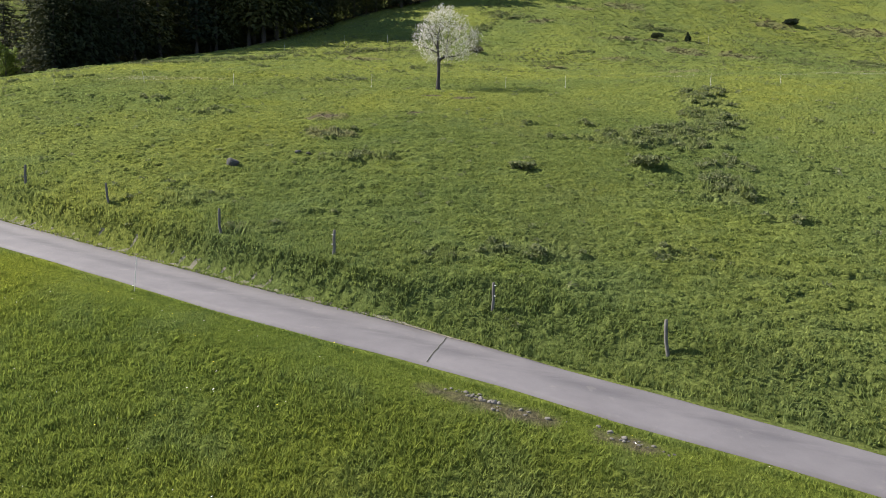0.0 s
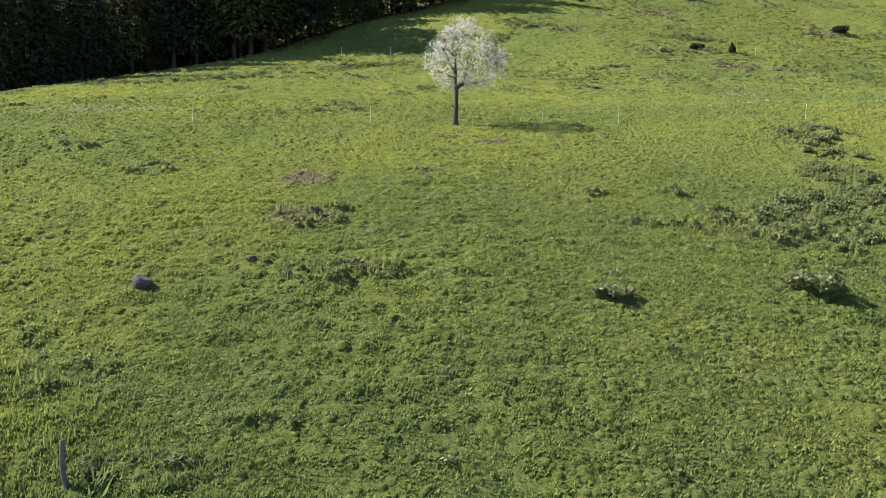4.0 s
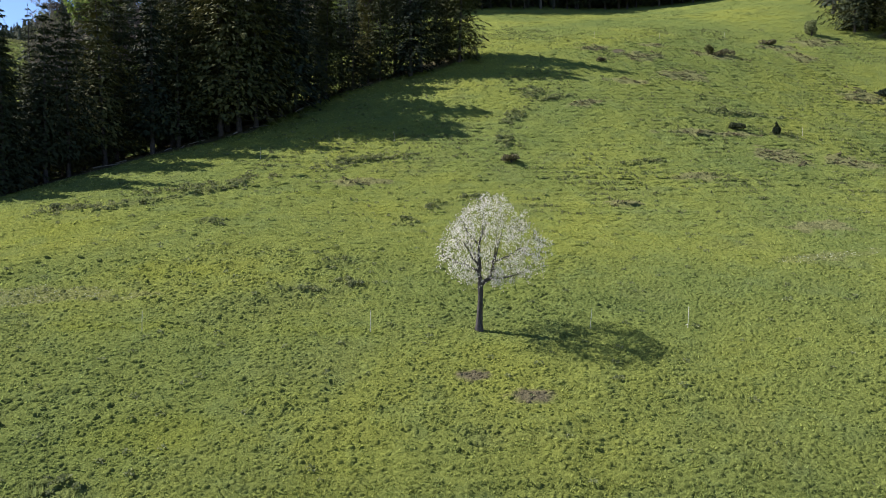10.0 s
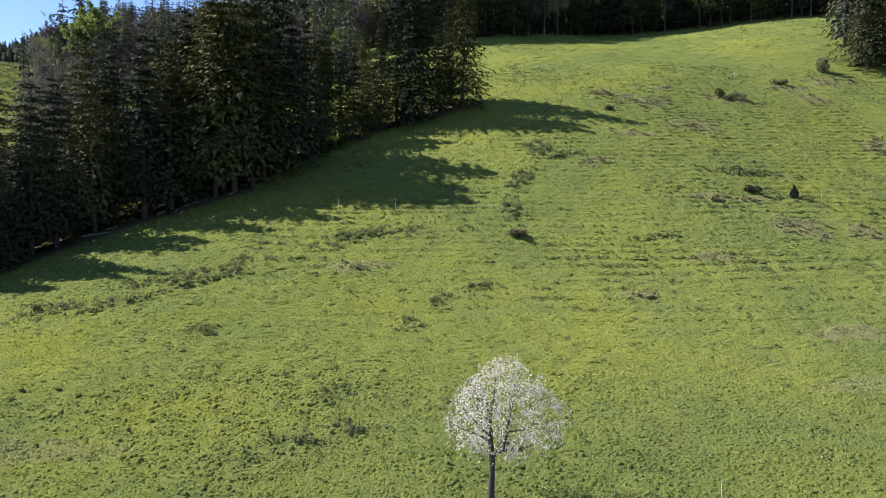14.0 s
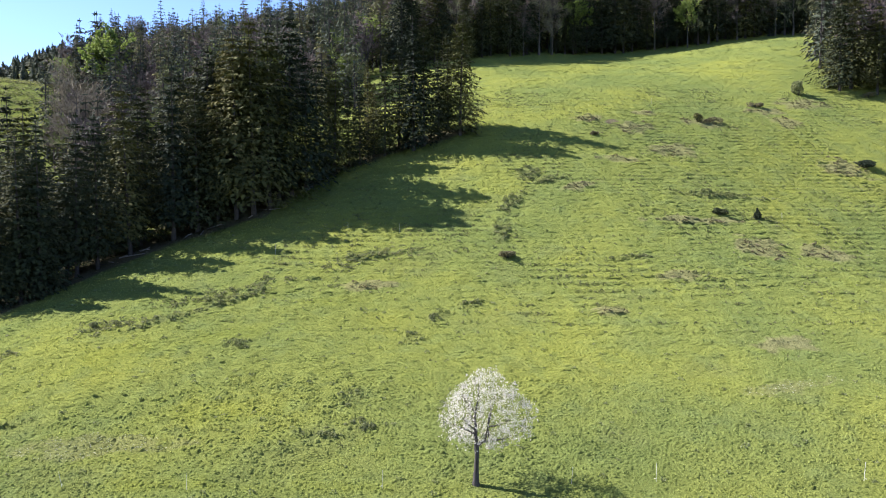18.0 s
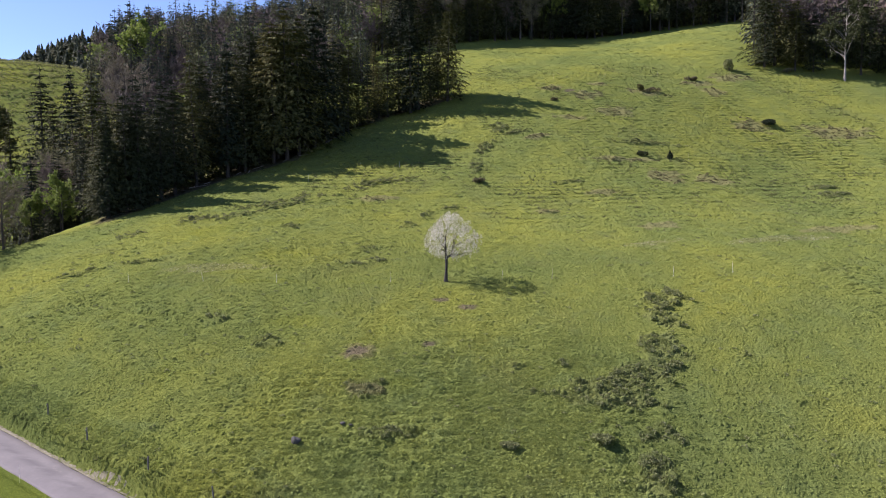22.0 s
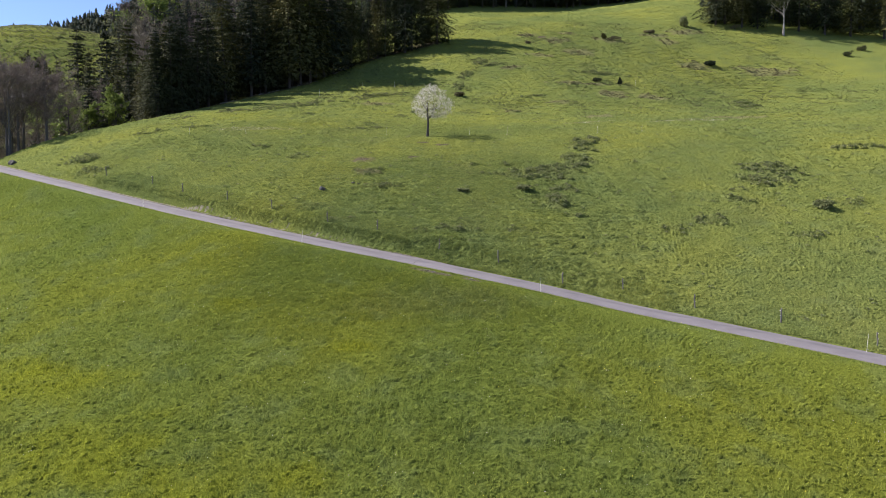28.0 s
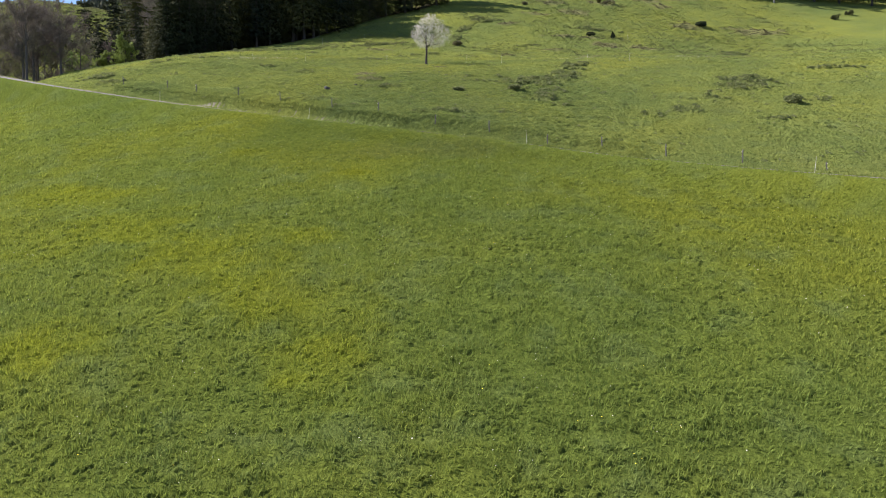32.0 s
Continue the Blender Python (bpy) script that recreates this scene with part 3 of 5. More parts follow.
# dry gravel and dead grass along the lane's upper edge
vx = np.arange(-62, 2.6, 0.25)
inner = 1.38 + edge_shift(vx, 1) + 0.05 * rough(vx, vx * 0, 0.7, 81, 2)
outer = 1.70 + edge_shift(vx, 1) + 0.22 * np.maximum(rough(vx, vx * 0 + 9, 1.9, 82, 3), -0.6)
fade = 1 - step(vx, -5.0, 2.4)
outer = inner + (outer - inner) * fade + 0.01
lips = []
for q, lift in ((inner, 0.012 * fade), ((inner + outer) / 2, (0.05 + 0.04 * rough(vx, vx * 0 + 5, 0.8, 83, 3)) * fade), (outer, 0.03 * fade - 0.01 * (1 - fade))):
    lx, ly = vx + 0.447 * q, road_y(vx) + 0.894 * q
    lips.append(np.stack([lx, ly, np.maximum(terrain(lx, ly), road_z(vx) + FALL * q) + lift], -1))
vv = np.concatenate(lips)
i, j = np.meshgrid(np.arange(2), np.arange(len(vx) - 1), indexing="ij")
vq = np.stack([i * len(vx) + j, i * len(vx) + j + 1, (i + 1) * len(vx) + j + 1, (i + 1) * len(vx) + j], -1).reshape(-1, 4)
tagged(new("road_verge", sheet("road_verge", vv, vq, verge, True)), "dry gravelly verge along the upper edge of the lane", "verge", kind="structure")


def on_ground(x, y):
    """The height of the turf at one place."""
    a, b = np.array([float(x)]), np.array([float(y)])
    return float((terrain(a, b) + tussocks(a, b))[0])


def stand(x, y, turn=0.0, size=1.0, sink=0.0, lean=0.0):
    return pose(x, y, on_ground(x, y) - sink, lean, 0, turn) @ Matrix.Diagonal((size, size, size, 1))


# ================= the blossoming tree =================
def blossom_tree():
    rng = np.random.default_rng(11)
    root = tagged(new("blossoming_tree"), "white blossoming fruit tree standing alone on the pasture", "tree")
    root.matrix_basis = pose(0, 0, on_ground(0, 0) - 0.05)
    trunk_line = np.array([[0, 0, -0.15], [0.0, 0.0, 0.25], [0.03, 0.0, 0.9], [0.06, 0.0, 1.6], [0.05, 0.0, 2.25]])
    v, f = tube(trunk_line, [0.28, 0.175, 0.130, 0.118, 0.14], 12)
    v[:, :2] += 0.02 * np.stack([rough(v[:, 2] * 3, np.arctan2(v[:, 1], v[:, 0] + 1e-6), 0.5, 3), rough(v[:, 2] * 3, np.arctan2(v[:, 1], v[:, 0] + 1e-6), 0.5, 4)], -1)
    part("trunk", sheet("trunk", v, f, bark, True), root)
    limbs = [
        [(0.05, 0, 2.15), (0.02, 0.05, 2.8), (-0.02, 0.1, 3.6), (0.1, 0.1, 4.6), (0.2, 0.15, 5.6)],
        [(0.06, 0, 2.2), (0.35, -0.05, 2.45), (0.75, -0.1, 2.55), (1.35, -0.1, 2.55), (1.9, 0.0, 2.8)],
        [(0.45, -0.05, 2.48), (0.6, -0.1, 2.9), (0.7, -0.15, 3.6), (0.8, -0.3, 4.6)],
        [(0.75, -0.1, 2.55), (0.65, 0.3, 3.0), (0.9, 0.7, 3.8), (1.1, 0.9, 4.6)],
        [(0.02, 0.05, 2.8), (-0.5, 0.1, 3.1), (-1.1, 0.1, 3.3), (-1.8, 0.0, 3.6)],
        [(0.0, 0.05, 3.0), (-0.3, -0.6, 3.5), (-0.6, -1.2, 4.0), (-0.8, -1.7, 4.3)],
        [(0.0, 0.08, 3.3), (-0.3, 0.7, 3.8), (-0.5, 1.4, 4.2)],
        [(0.7, -0.12, 3.3), (1.2, -0.7, 3.6), (1.8, -1.2, 4.0)],
        [(0.05, 0.1, 4.0), (-0.5, 0.0, 4.6), (-0.8, -0.1, 5.2)],
    ]
    nodes = []
    for n, line in enumerate(limbs):
        p = np.array(line)
        fine = np.stack([np.interp(np.linspace(0, len(p) - 1, 14), range(len(p)), p[:, k]) for k in range(3)], -1)
        fine += rng.normal(0, 0.025, fine.shape) * (np.arange(14)[:, None] > 0)
        r0 = (0.12, 0.12, 0.075, 0.07, 0.06, 0.05, 0.05, 0.045, 0.04)[n]
        v, f = tube(fine, np.linspace(r0, 0.018, 14), 7)
        part("limb", sheet("limb", v, f, bark, True), root)
        nodes += list(fine[2:])
    # twigs grow from the nearest wood towards points spread through the crown
    goals = []
    while len(goals) < 430:
        q = rng.uniform(-1, 1, 3)
        r = np.linalg.norm(q)
        if 0.25 < r < 1 and rng.random() < r**1.5:
            x, y, z = q * (2.65, 2.4, 2.25)
            z += 4.2
            if z > 4.0:
                x, y = x * (1 - 0.22 * (z - 4.0)), y * (1 - 0.22 * (z - 4.0))
            if z > 2.0 + 0.35 * rng.random():
                goals.append((x * (1.0 if x < 0 else 1.12) + 0.55, y, z))
    pieces, tips = [], []
    goals.sort(key=lambda g: np.linalg.norm(np.array(g) - (0.3, 0, 3.4)))
    for g in goals:
        g = np.array(g)
        base = min(nodes[:: 1 if len(nodes) < 500 else 2], key=lambda p: np.sum((p - g) ** 2))
        mid = (base + g) / 2 + rng.normal(0, 0.07, 3) + (0, 0, 0.04)
        line = np.array([base, mid, g])
        pieces.append(tube(line, [0.013, 0.008, 0.003], 3))
        nodes += [mid, g]
        tips.append((base, mid, g))
    tagged(part("brushwood", sheet("brushwood", *joined(pieces), bark), root, "thin dark twigs"), kind="stuff")
    # flowers in small bunches along the twigs
    v, f = [], []
    for base, mid, g in tips:
        for t in rng.random(7):
            c = (mid + (g - mid) * t) if rng.random() < 0.75 else (base + (mid - base) * t)
            c = c + rng.normal(0, 0.13, 3)
            for _ in range(rng.integers(3, 7)):
                o = c + rng.normal(0, 0.055, 3)
                a, b = rng.normal(0, 1, 3), rng.normal(0, 1, 3)
                a /= np.linalg.norm(a)
                b = np.cross(a, b)
                b /= np.linalg.norm(b)
                s = 0.020 + 0.022 * rng.random()
                k = len(v)
                v += [o - a * s, o + b * s * 0.8, o + a * s, o - b * s * 0.8]
                f.append((k, k + 1, k + 2, k + 3))
    tagged(part("blossom", sheet("blossom", v, f, blossom), root, "loose bunches of white blossom"), kind="stuff")
    return root


blossom_tree()


# ================= conifers and other trees =================
def spruce_mesh(seed, height, clear, spread, levels, per, joints, mat_crown, twig=0.30, ragged=0.25, sprays=420, taper=0.9):
    rng = np.random.default_rng(seed)
    zs = np.linspace(-0.4, height * 0.985, 9)
    wob = np.cumsum(rng.normal(0, 0.02, (9, 2)), axis=0)
    line = np.stack([wob[:, 0], wob[:, 1], zs], -1)
    radii = 0.0115 * height * (1 - zs / height) ** 0.9 + 0.012
    radii[0] *= 1.35
    stubs = [tube(line, radii, 7)]
    # dead branches on the lower stem
    for _ in range(int(6 * clear) if mat_crown is not None else 0):
        z0, az, ln = rng.uniform(0.6, clear + 1.5), rng.uniform(0, 6.3), rng.uniform(0.5, 1.9)
        end = np.array([math.cos(az) * ln, math.sin(az) * ln, z0 - rng.uniform(0.0, 0.5) * ln])
        stubs.append(tube([(0, 0, z0), end * (0.5, 0.5, 1) + (0, 0, 0.1), end], [0.035, 0.02, 0.008], 3))
    tv, tf = joined(stubs)
    v, f = [], []
    side_rand = 0.22 * rng.normal(size=24)
    for lv in range(levels):
        u = (lv + rng.random() * 0.7) / levels
        z0 = clear + (height - clear) * u**0.92
        full = spread * (1 - u) ** taper * (0.55 + 0.45 * min(1, u / 0.18 + 0.3)) + 0.12
        n = max(4, int(per * (0.45 + 0.55 * (1 - u))))
        a0 = rng.random() * 6.3
        for b in range(n):
            az = a0 + 2 * math.pi * (b + rng.uniform(-0.35, 0.35)) / n
            reach = full * (1 + ragged * rng.normal() * 0.7 + side_rand[int(az / 6.2832 * 12) % 12])
            if rng.random() < 0.06 or reach < 0.1:
                continue
            out = np.array([math.cos(az), math.sin(az), 0])
            side = np.array([-math.sin(az), math.cos(az), 0])
            droop = rng.uniform(0.18, 0.5) * (1.15 - 0.9 * u)
            lift = 0.22 * (1 - droop)
            ks = np.arange(joints + 1) / joints
            cs = np.array([0, 0, z0]) + out * (ks[:, None] * reach) + np.array([0, 0, 1.0]) * ((lift * ks - (droop + lift * 0.4) * ks**1.6) * reach)[:, None]
            for k in range(1, joints + 1):
                for _ in range(8 if joints > 3 else 2):
                    c = cs[k] + (cs[k - 1] - cs[k]) * rng.random() + side * rng.normal(0, 0.55) * twig * (1.4 - ks[k]) * min(1.0, 0.4 + reach / 2.0)
                    way = out * rng.uniform(0.1, 1.0) + side * rng.normal(0, 0.75) - np.array([0, 0, rng.uniform(0.0, 0.7)])
                    ln = twig * rng.uniform(0.6, 1.45) * min(1.0, 0.4 + reach / 2.5)
                    half = np.cross(way, rng.normal(0, 0.5, 3) + (0, 0, 1.6))
                    half *= ln * rng.uniform(0.17, 0.34) / (np.linalg.norm(half) + 1e-6)
                    way *= ln / (np.linalg.norm(way) + 1e-6)
                    v += [c - half, c + half, c + way]
                    f.append((len(v) - 3, len(v) - 2, len(v) - 1))
    top = np.array([wob[-1][0], wob[-1][1], height])
    for k in range(5):
        a = k * 1.257 + rng.random()
        v += [top + (0, 0, 0.25), top + (0.10 * math.cos(a), 0.10 * math.sin(a), -0.25), top + (0.10 * math.cos(a + 1.2), 0.10 * math.sin(a + 1.2), -0.35)]
        f.append((len(v) - 3, len(v) - 2, len(v) - 1))
    # hanging sprays that fill the crown between the branches
    n = sprays
    u = 1 - np.sqrt(rng.random(n))
    u = np.clip(u * 1.02, 0, 0.985)
    az = rng.random(n) * 2 * np.pi
    full = (spread * (1 - u) ** taper + 0.15) * (1 + side_rand[(az / 6.2832 * 12).astype(int) % 12] * 0.8) * (0.75 + 0.25 * np.minimum(1, u / 0.15))
    r = full * np.sqrt(rng.uniform(0.12, 0.95, n))
    out = np.stack([np.cos(az), np.sin(az), 0 * az], -1)
    side = np.stack([-np.sin(az), np.cos(az), 0 * az], -1)
    at = out * r[:, None] + np.array([0, 0, 1.0]) * (clear + (height - clear) * u - 0.22 * r)[:, None]
    ln = twig * rng.uniform(0.7, 1.7, n) * (0.55 + 0.45 * (1 - u))
    w = (ln * rng.uniform(0.2, 0.42, n))[:, None] * side
    tip = at + out * (ln * rng.uniform(0.3, 0.9, n))[:, None] - np.array([0, 0, 1.0]) * (ln * rng.uniform(0.1, 0.9, n))[:, None] + side * rng.normal(0, 0.25, n)[:, None] * ln[:, None]
    k0 = len(v)
    v = np.concatenate([np.array(v), np.stack([at - w, at + w, tip], 1).reshape(-1, 3)])
    f = np.concatenate([np.array(f), k0 + np.arange(3 * n).reshape(-1, 3)])
    if mat_crown is None:
        return tv, tf, np.array(v), np.array(f)
    return sheet("trunk", tv, tf, bark, True), sheet("crown", v, f, mat_crown)


def branch_lines(rng, start, way, length, depth, out, spread=0.55):
    n = 5
    pts, p, w = [start], start, way
    for _ in range(n - 1):
        w = w + rng.normal(0, 0.13, 3) + np.array([0, 0, 0.05])
        w = w / np.linalg.norm(w)
        p = p + w * length / (n - 1)
        pts.append(p)
    out.append((np.array(pts), length, depth))
    if depth > 0:
        for _ in range(rng.integers(4, 6)):
            k = rng.integers(1, n)
            d = w + rng.normal(0, spread, 3) + np.array([0, 0, 0.12])
            branch_lines(rng, pts[k], d / np.linalg.norm(d), length * rng.uniform(0.45, 0.7), depth - 1, out, spread)


def broadleaf_mesh(seed, height, mat_crown, leaf, leaf_count, spread=0.55, mat_wood=None):
    rng = np.random.default_rng(seed)
    trunk = np.array([(0, 0, -0.4), (0.05, 0, height * 0.15), (0.0, 0.08, height * 0.35), (0.1, 0.05, height * 0.6), (0.05, 0.0, height * 0.85)])
    tv, tf = tube(trunk, [0.018 * height, 0.013 * height, 0.011 * height, 0.007 * height, 0.002 * height], 7)
    lines = []
    for k in range(15):
        t = rng.uniform(0.28, 0.82)
        z = t * height
        az = k * 2.4 + rng.normal(0, 0.3)
        way = np.array([math.cos(az), math.sin(az), rng.uniform(0.5, 1.2)])
        branch_lines(rng, np.array([0.05, 0.04, z]), way / np.linalg.norm(way), height * rng.uniform(0.20, 0.32) * (1.15 - 0.6 * t), 2, lines, spread)
    pieces = [(tv, tf)]
    for pts, length, depth in lines:
        if depth > (mat_crown is None):
            pieces.append(tube(pts, np.linspace(0.010 * length + 0.02 * depth, 0.008, len(pts)), 3))
    ends = [p for p, _, d in lines if d == 0]
    v, f = [], []
    for _ in range(leaf_count):
        p = ends[rng.integers(len(ends))]
        c = p[rng.integers(1, len(p))] + rng.normal(0, 0.16, 3)
        a, b = rng.normal(0, 1, 3), rng.normal(0, 1, 3)
        if leaf[1] < 0.3 * leaf[0]:
            a = (p[-1] - p[0]) / (np.linalg.norm(p[-1] - p[0]) + 1e-6) + rng.normal(0, 0.45, 3)
        a = a / np.linalg.norm(a)
        b = np.cross(a, b)
        b /= np.linalg.norm(b)
        s = rng.uniform(0.7, 1.3)
        k = len(v)
        v += [c - a * leaf[0] * s, c + b * leaf[1] * s, c + a * leaf[0] * s, c - b * leaf[1] * s]
        f.append((k, k + 1, k + 2, k + 3))
    if mat_crown is None:
        return (*joined(pieces), np.array(v), np.array(f))
    return sheet("trunk", *joined(pieces), mat_wood or grey_bark, True), sheet("crown", v, f, mat_crown)


# how steeply the crowns may rise behind one another, by their bearing from the pasture: the green hill stays open
BEARING = [-0.637, -0.57, -0.523, -0.475, -0.447, -0.41, -0.39, -0.37]
RISE = [0.175, 0.196, 0.212, 0.20, 0.248, 0.281, 0.313, 0.5]
FAR_RISE = [0.234, 0.245, 0.256, 0.272, 0.294, 0.284, 0.30, 0.5]


def head_room(x, y):
    """The tallest tree that may stand at a place."""
    u = (x - 0.8) / (y + 71.6)
    return 5.0 + (y + 71.6) * float(np.interp(u, BEARING, RISE if y < 118 else FAR_RISE)) - on_ground(x, y)


# how high the crowns of the strip stand, by their bearing from its foot
CROWN_U = [-0.556, -0.499, -0.45, -0.40, -0.328, -0.296, -0.247]
CROWN_RISE = [0.130, 0.155, 0.204, 0.224, 0.245, 0.259, 0.271]


def crown_room(x, y):
    return 9.9 + (y + 56.5) * float(np.interp((x + 0.2) / (y + 56.5), CROWN_U, CROWN_RISE)) - on_ground(x, y)


class Grove:
    """Sets trees of some kinds: the first of a kind and label is built, the others are copies that share its meshes."""

    def __init__(self):
        self.made = {}

    def set(self, kind, meshes, x, y, turn, size, label, category, group, lean=0.0):
        m = stand(x, y, turn, size, 0.1, lean)
        key = (kind, id(meshes[0]), label, group)
        if key not in self.made:
            root = new(kind)
            part("trunk", meshes[0], root)
            part("crown", meshes[1], root)
            tagged(root, label, category, group)
            root.matrix_basis = m
            self.made[key] = root
            return root
        first = self.made[key]
        keep = first.matrix_basis.copy()
        first.matrix_basis = Matrix.Identity(4)
        ob = copy_thing(first, m)
        first.matrix_basis = keep
        return ob


grove = Grove()
NEAR = [spruce_mesh(100 + k, 20.0, c, s, 24, 9, 5, needles, 0.44, 0.30, 1700, p) for k, (c, s, p) in enumerate([(1.4, 4.7, 0.95), (2.4, 4.6, 0.85), (1.8, 5.9, 0.80), (3.0, 5.6, 0.80), (0.8, 4.0, 1.0)])]
FAR = [spruce_mesh(200 + k, 20.0, c, s, 14, 6, 3, None, 0.80, 0.25, 260, 0.95) for k, (c, s) in enumerate([(1.5, 4.0), (3.0, 3.5), (2.0, 4.3)])]
BARE = [broadleaf_mesh(300 + k, 14.0, bud, (0.34, 0.030), 3000, 0.5) for k in range(3)]
FAR_BARE = [broadleaf_mesh(310 + k, 14.0, None, (0.55, 0.09), 620, 0.5) for k in range(2)]
GREEN = [broadleaf_mesh(340 + k, 15.0, fresh_leaf, (0.20, 0.14), 4200, 0.5, bark) for k in range(2)]


class Thicket:
    """Far trees joined into one mesh, each with a tint of its own."""

    def __init__(self):
        self.crowns, self.stems, self.tints, self.count = [], [], [], 0

    def add(self, raw, x, y, turn, size, tint):
        tv, tf, cv, cf = raw
        c, s = math.cos(turn), math.sin(turn)
        m = np.array([[c, -s, 0], [s, c, 0], [0, 0, 1.0]]) * size
        at = np.array([x, y, float(terrain(np.array([x]), np.array([y]))[0]) - 0.2])
        self.crowns.append((cv @ m.T + at, cf))
        self.stems.append((tv @ m.T + at, tf))
        self.tints.append(np.full(len(cv), tint))

    def build(self, name, label, m):
        v, f = joined(self.crowns)
        root = new(name, sheet(name, v, f, m, False, [("tint", np.concatenate(self.tints))]))
        tagged(root, label, "forest", kind="stuff")
        part("trunks", sheet("trunks", *joined(self.stems), bark, True), root)


firs, twigs = Thicket(), Thicket()

rng = np.random.default_rng(5)
WOOD = "trees of the wood beside the pasture"
# the first trees of the strip, from its upper end
FRONT = [
    (0.2, 68.3, 19.4, 0), (-6.6, 65.2, 20.3, 4), (-5.2, 66.4, 18.5, 1), (-3.0, 68.6, 13.0, 4), (-10.9, 65.4, 15.4, 4), (-14.4, 63.6, 13.0, 4), (-12.6, 65.8, 11.0, 1), (-17.8, 61.6, 16.6, 0),
    (-16.0, 64.4, 12.0, 1), (-21.0, 57.6, 18.0, 1), (-22.6, 56.0, 24.0, 2), (-24.6, 52.0, 23.0, 3), (-26.2, 50.4, 24.5, 2), (-28.4, 50.2, 23.0, 3),
    (-9.0, 68.6, 15.0, 0), (-13.6, 67.8, 14.0, 4), (-19.0, 65.0, 15.0, 0), (-1.6, 71.2, 15.5, 1), (-20.4, 61.0, 17.0, 2),
]
for x, y, h, k in FRONT:
    grove.set("spruce_tree", NEAR[k], x, y, rng.uniform(0, 360), h / 20.0, "tall dark green spruce at the edge of the wood", "tree", WOOD, rng.normal(0, 1.0))
# the thick part of the strip: rows back from the pasture
for (x0, y0), (x1, y1) in zip(EDGE[1:6], EDGE[2:7]):
    n = math.hypot(x1 - x0, y1 - y0)
    ux, uy = (x1 - x0) / n, (y1 - y0) / n
    for row in range(6):
        count = int(n / (2.6 if row == 0 else 4.0)) + (1 if row else 0)
        for k in range(count):
            a = (k + 0.5 + rng.uniform(-0.35, 0.35)) * n / count
            b = 1.2 + 3.6 * row + rng.uniform(-1.2, 1.2)
            x, y = x0 + ux * a - uy * b, y0 + uy * a + ux * b
            if any(math.hypot(x - q[0], y - q[1]) < 1.7 for q in FRONT) or x > -22 or (row and x > -26 and y > 52) or (x - 0.8) / (y + 71.6) < -0.468:
                continue
            h = (14.5 + 7.5 * float(step(x, -47, -34))) * rng.uniform(0.78, 1.08) + 0.15 * row
            h = min(h, crown_room(x, y) * rng.uniform(0.82, 1.0))
            if h < 5:
                continue
            kind = (3, 1, 2, 3)[int(rng.integers(4))] if row < 2 and x > -40 else int(rng.integers(5))
            grove.set("spruce_tree", NEAR[kind], x, y, rng.uniform(0, 360), h / 20.0, "dark green spruce with bare lower trunk in the dense wood", "tree", WOOD, rng.normal(0, 1.2))
for x, y, h in [(-44.8, 27.6, 13.5), (-46.2, 30.5, 15.5), (-43.6, 30.2, 17.0), (-42.4, 31.5, 18.0)]:
    grove.set("spruce_tree", NEAR[(0, 4)[int(rng.integers(2))]], x, y, rng.uniform(0, 360), h / 20.0, "olive green spruce leafed to the ground at the wood's lower corner", "tree", WOOD)

# the hollow west of the pasture
LOWER = "trees in the hollow west of the pasture"
for k in range(150):
    x, y = rng.uniform(-110, -50), rng.uniform(8, 112)
    if x > -62 and y < 0.5 * (x + 62) + 20 and y > 45:
        continue
    if float(wood_depth(np.array([x]), np.array([y]))[0]) > -2 and x > -56 or (x > -53 and y < 24):
        continue
    if x < -55 and y < 27:
        continue
    # the trees stay low enough to leave the green hill behind them open
    side = (x - 2.6) / (y + 90.4)
    rise = float(np.interp(side, [-0.62, -0.53, -0.50, -0.465, -0.43], [0.150, 0.175, 0.195, 0.220, 0.300]))
    room = (y + 90.4) * rise - 12.8 - on_ground(x, y)
    room = min(room, head_room(x, y))
    if room < 5:
        continue
    q = rng.random() - 0.30 * (y < 40)
    big = min(1.0, room / 16.0)
    if q > 0.55 - 0.15 * (x > -70):
        grove.set("spruce_tree", NEAR[int(rng.integers(5))], x, y, rng.uniform(0, 360), rng.uniform(0.75, 1.0) * big * 0.8, "olive and dark green spruce in the hollow", "tree", LOWER)
    elif q > 0.0:
        grove.set("bare_tree", BARE[int(rng.integers(3))], x, y, rng.uniform(0, 360), rng.uniform(0.75, 1.0) * big, "grey leafless broadleaf tree with fine twigs", "tree", LOWER)
    else:
        grove.set("leafing_tree", GREEN[int(rng.integers(2))], x, y, rng.uniform(0, 360), rng.uniform(0.6, 0.9) * big, "broadleaf tree in fresh light green leaf", "tree", LOWER)

# single taller spruces that stand out of the hollow
for x, y, h, k in [(-98.3, 105.0, 27.5, 0), (-85.6, 95.0, 30.0, 0), (-73.1, 80.0, 28.5, 2), (-63.7, 42.0, 15.6, 0), (-63.4, 48.0, 14.8, 4), (-87.3, 75.0, 25.0, 4), (-92.0, 99.0, 22.0, 1), (-79.0, 86.0, 24.0, 4), (-69.5, 66.0, 19.0, 4), (-58.0, 46.0, 15.0, 1)]:
    grove.set("spruce_tree", NEAR[k], x, y, rng.uniform(0, 360), h / 20.0, "tall slender spruce standing out of the hollow", "tree", LOWER, rng.normal(0, 1.0))
grove.set("leafing_tree", GREEN[1], -77.0, 60.0, 50, 1.15, "broadleaf tree in fresh light green leaf", "tree", LOWER)
grove.set("bare_tree", BARE[1], -80.1, 110.0, 120, 1.9, "tall grey leafless tree behind the spruces", "tree", LOWER)
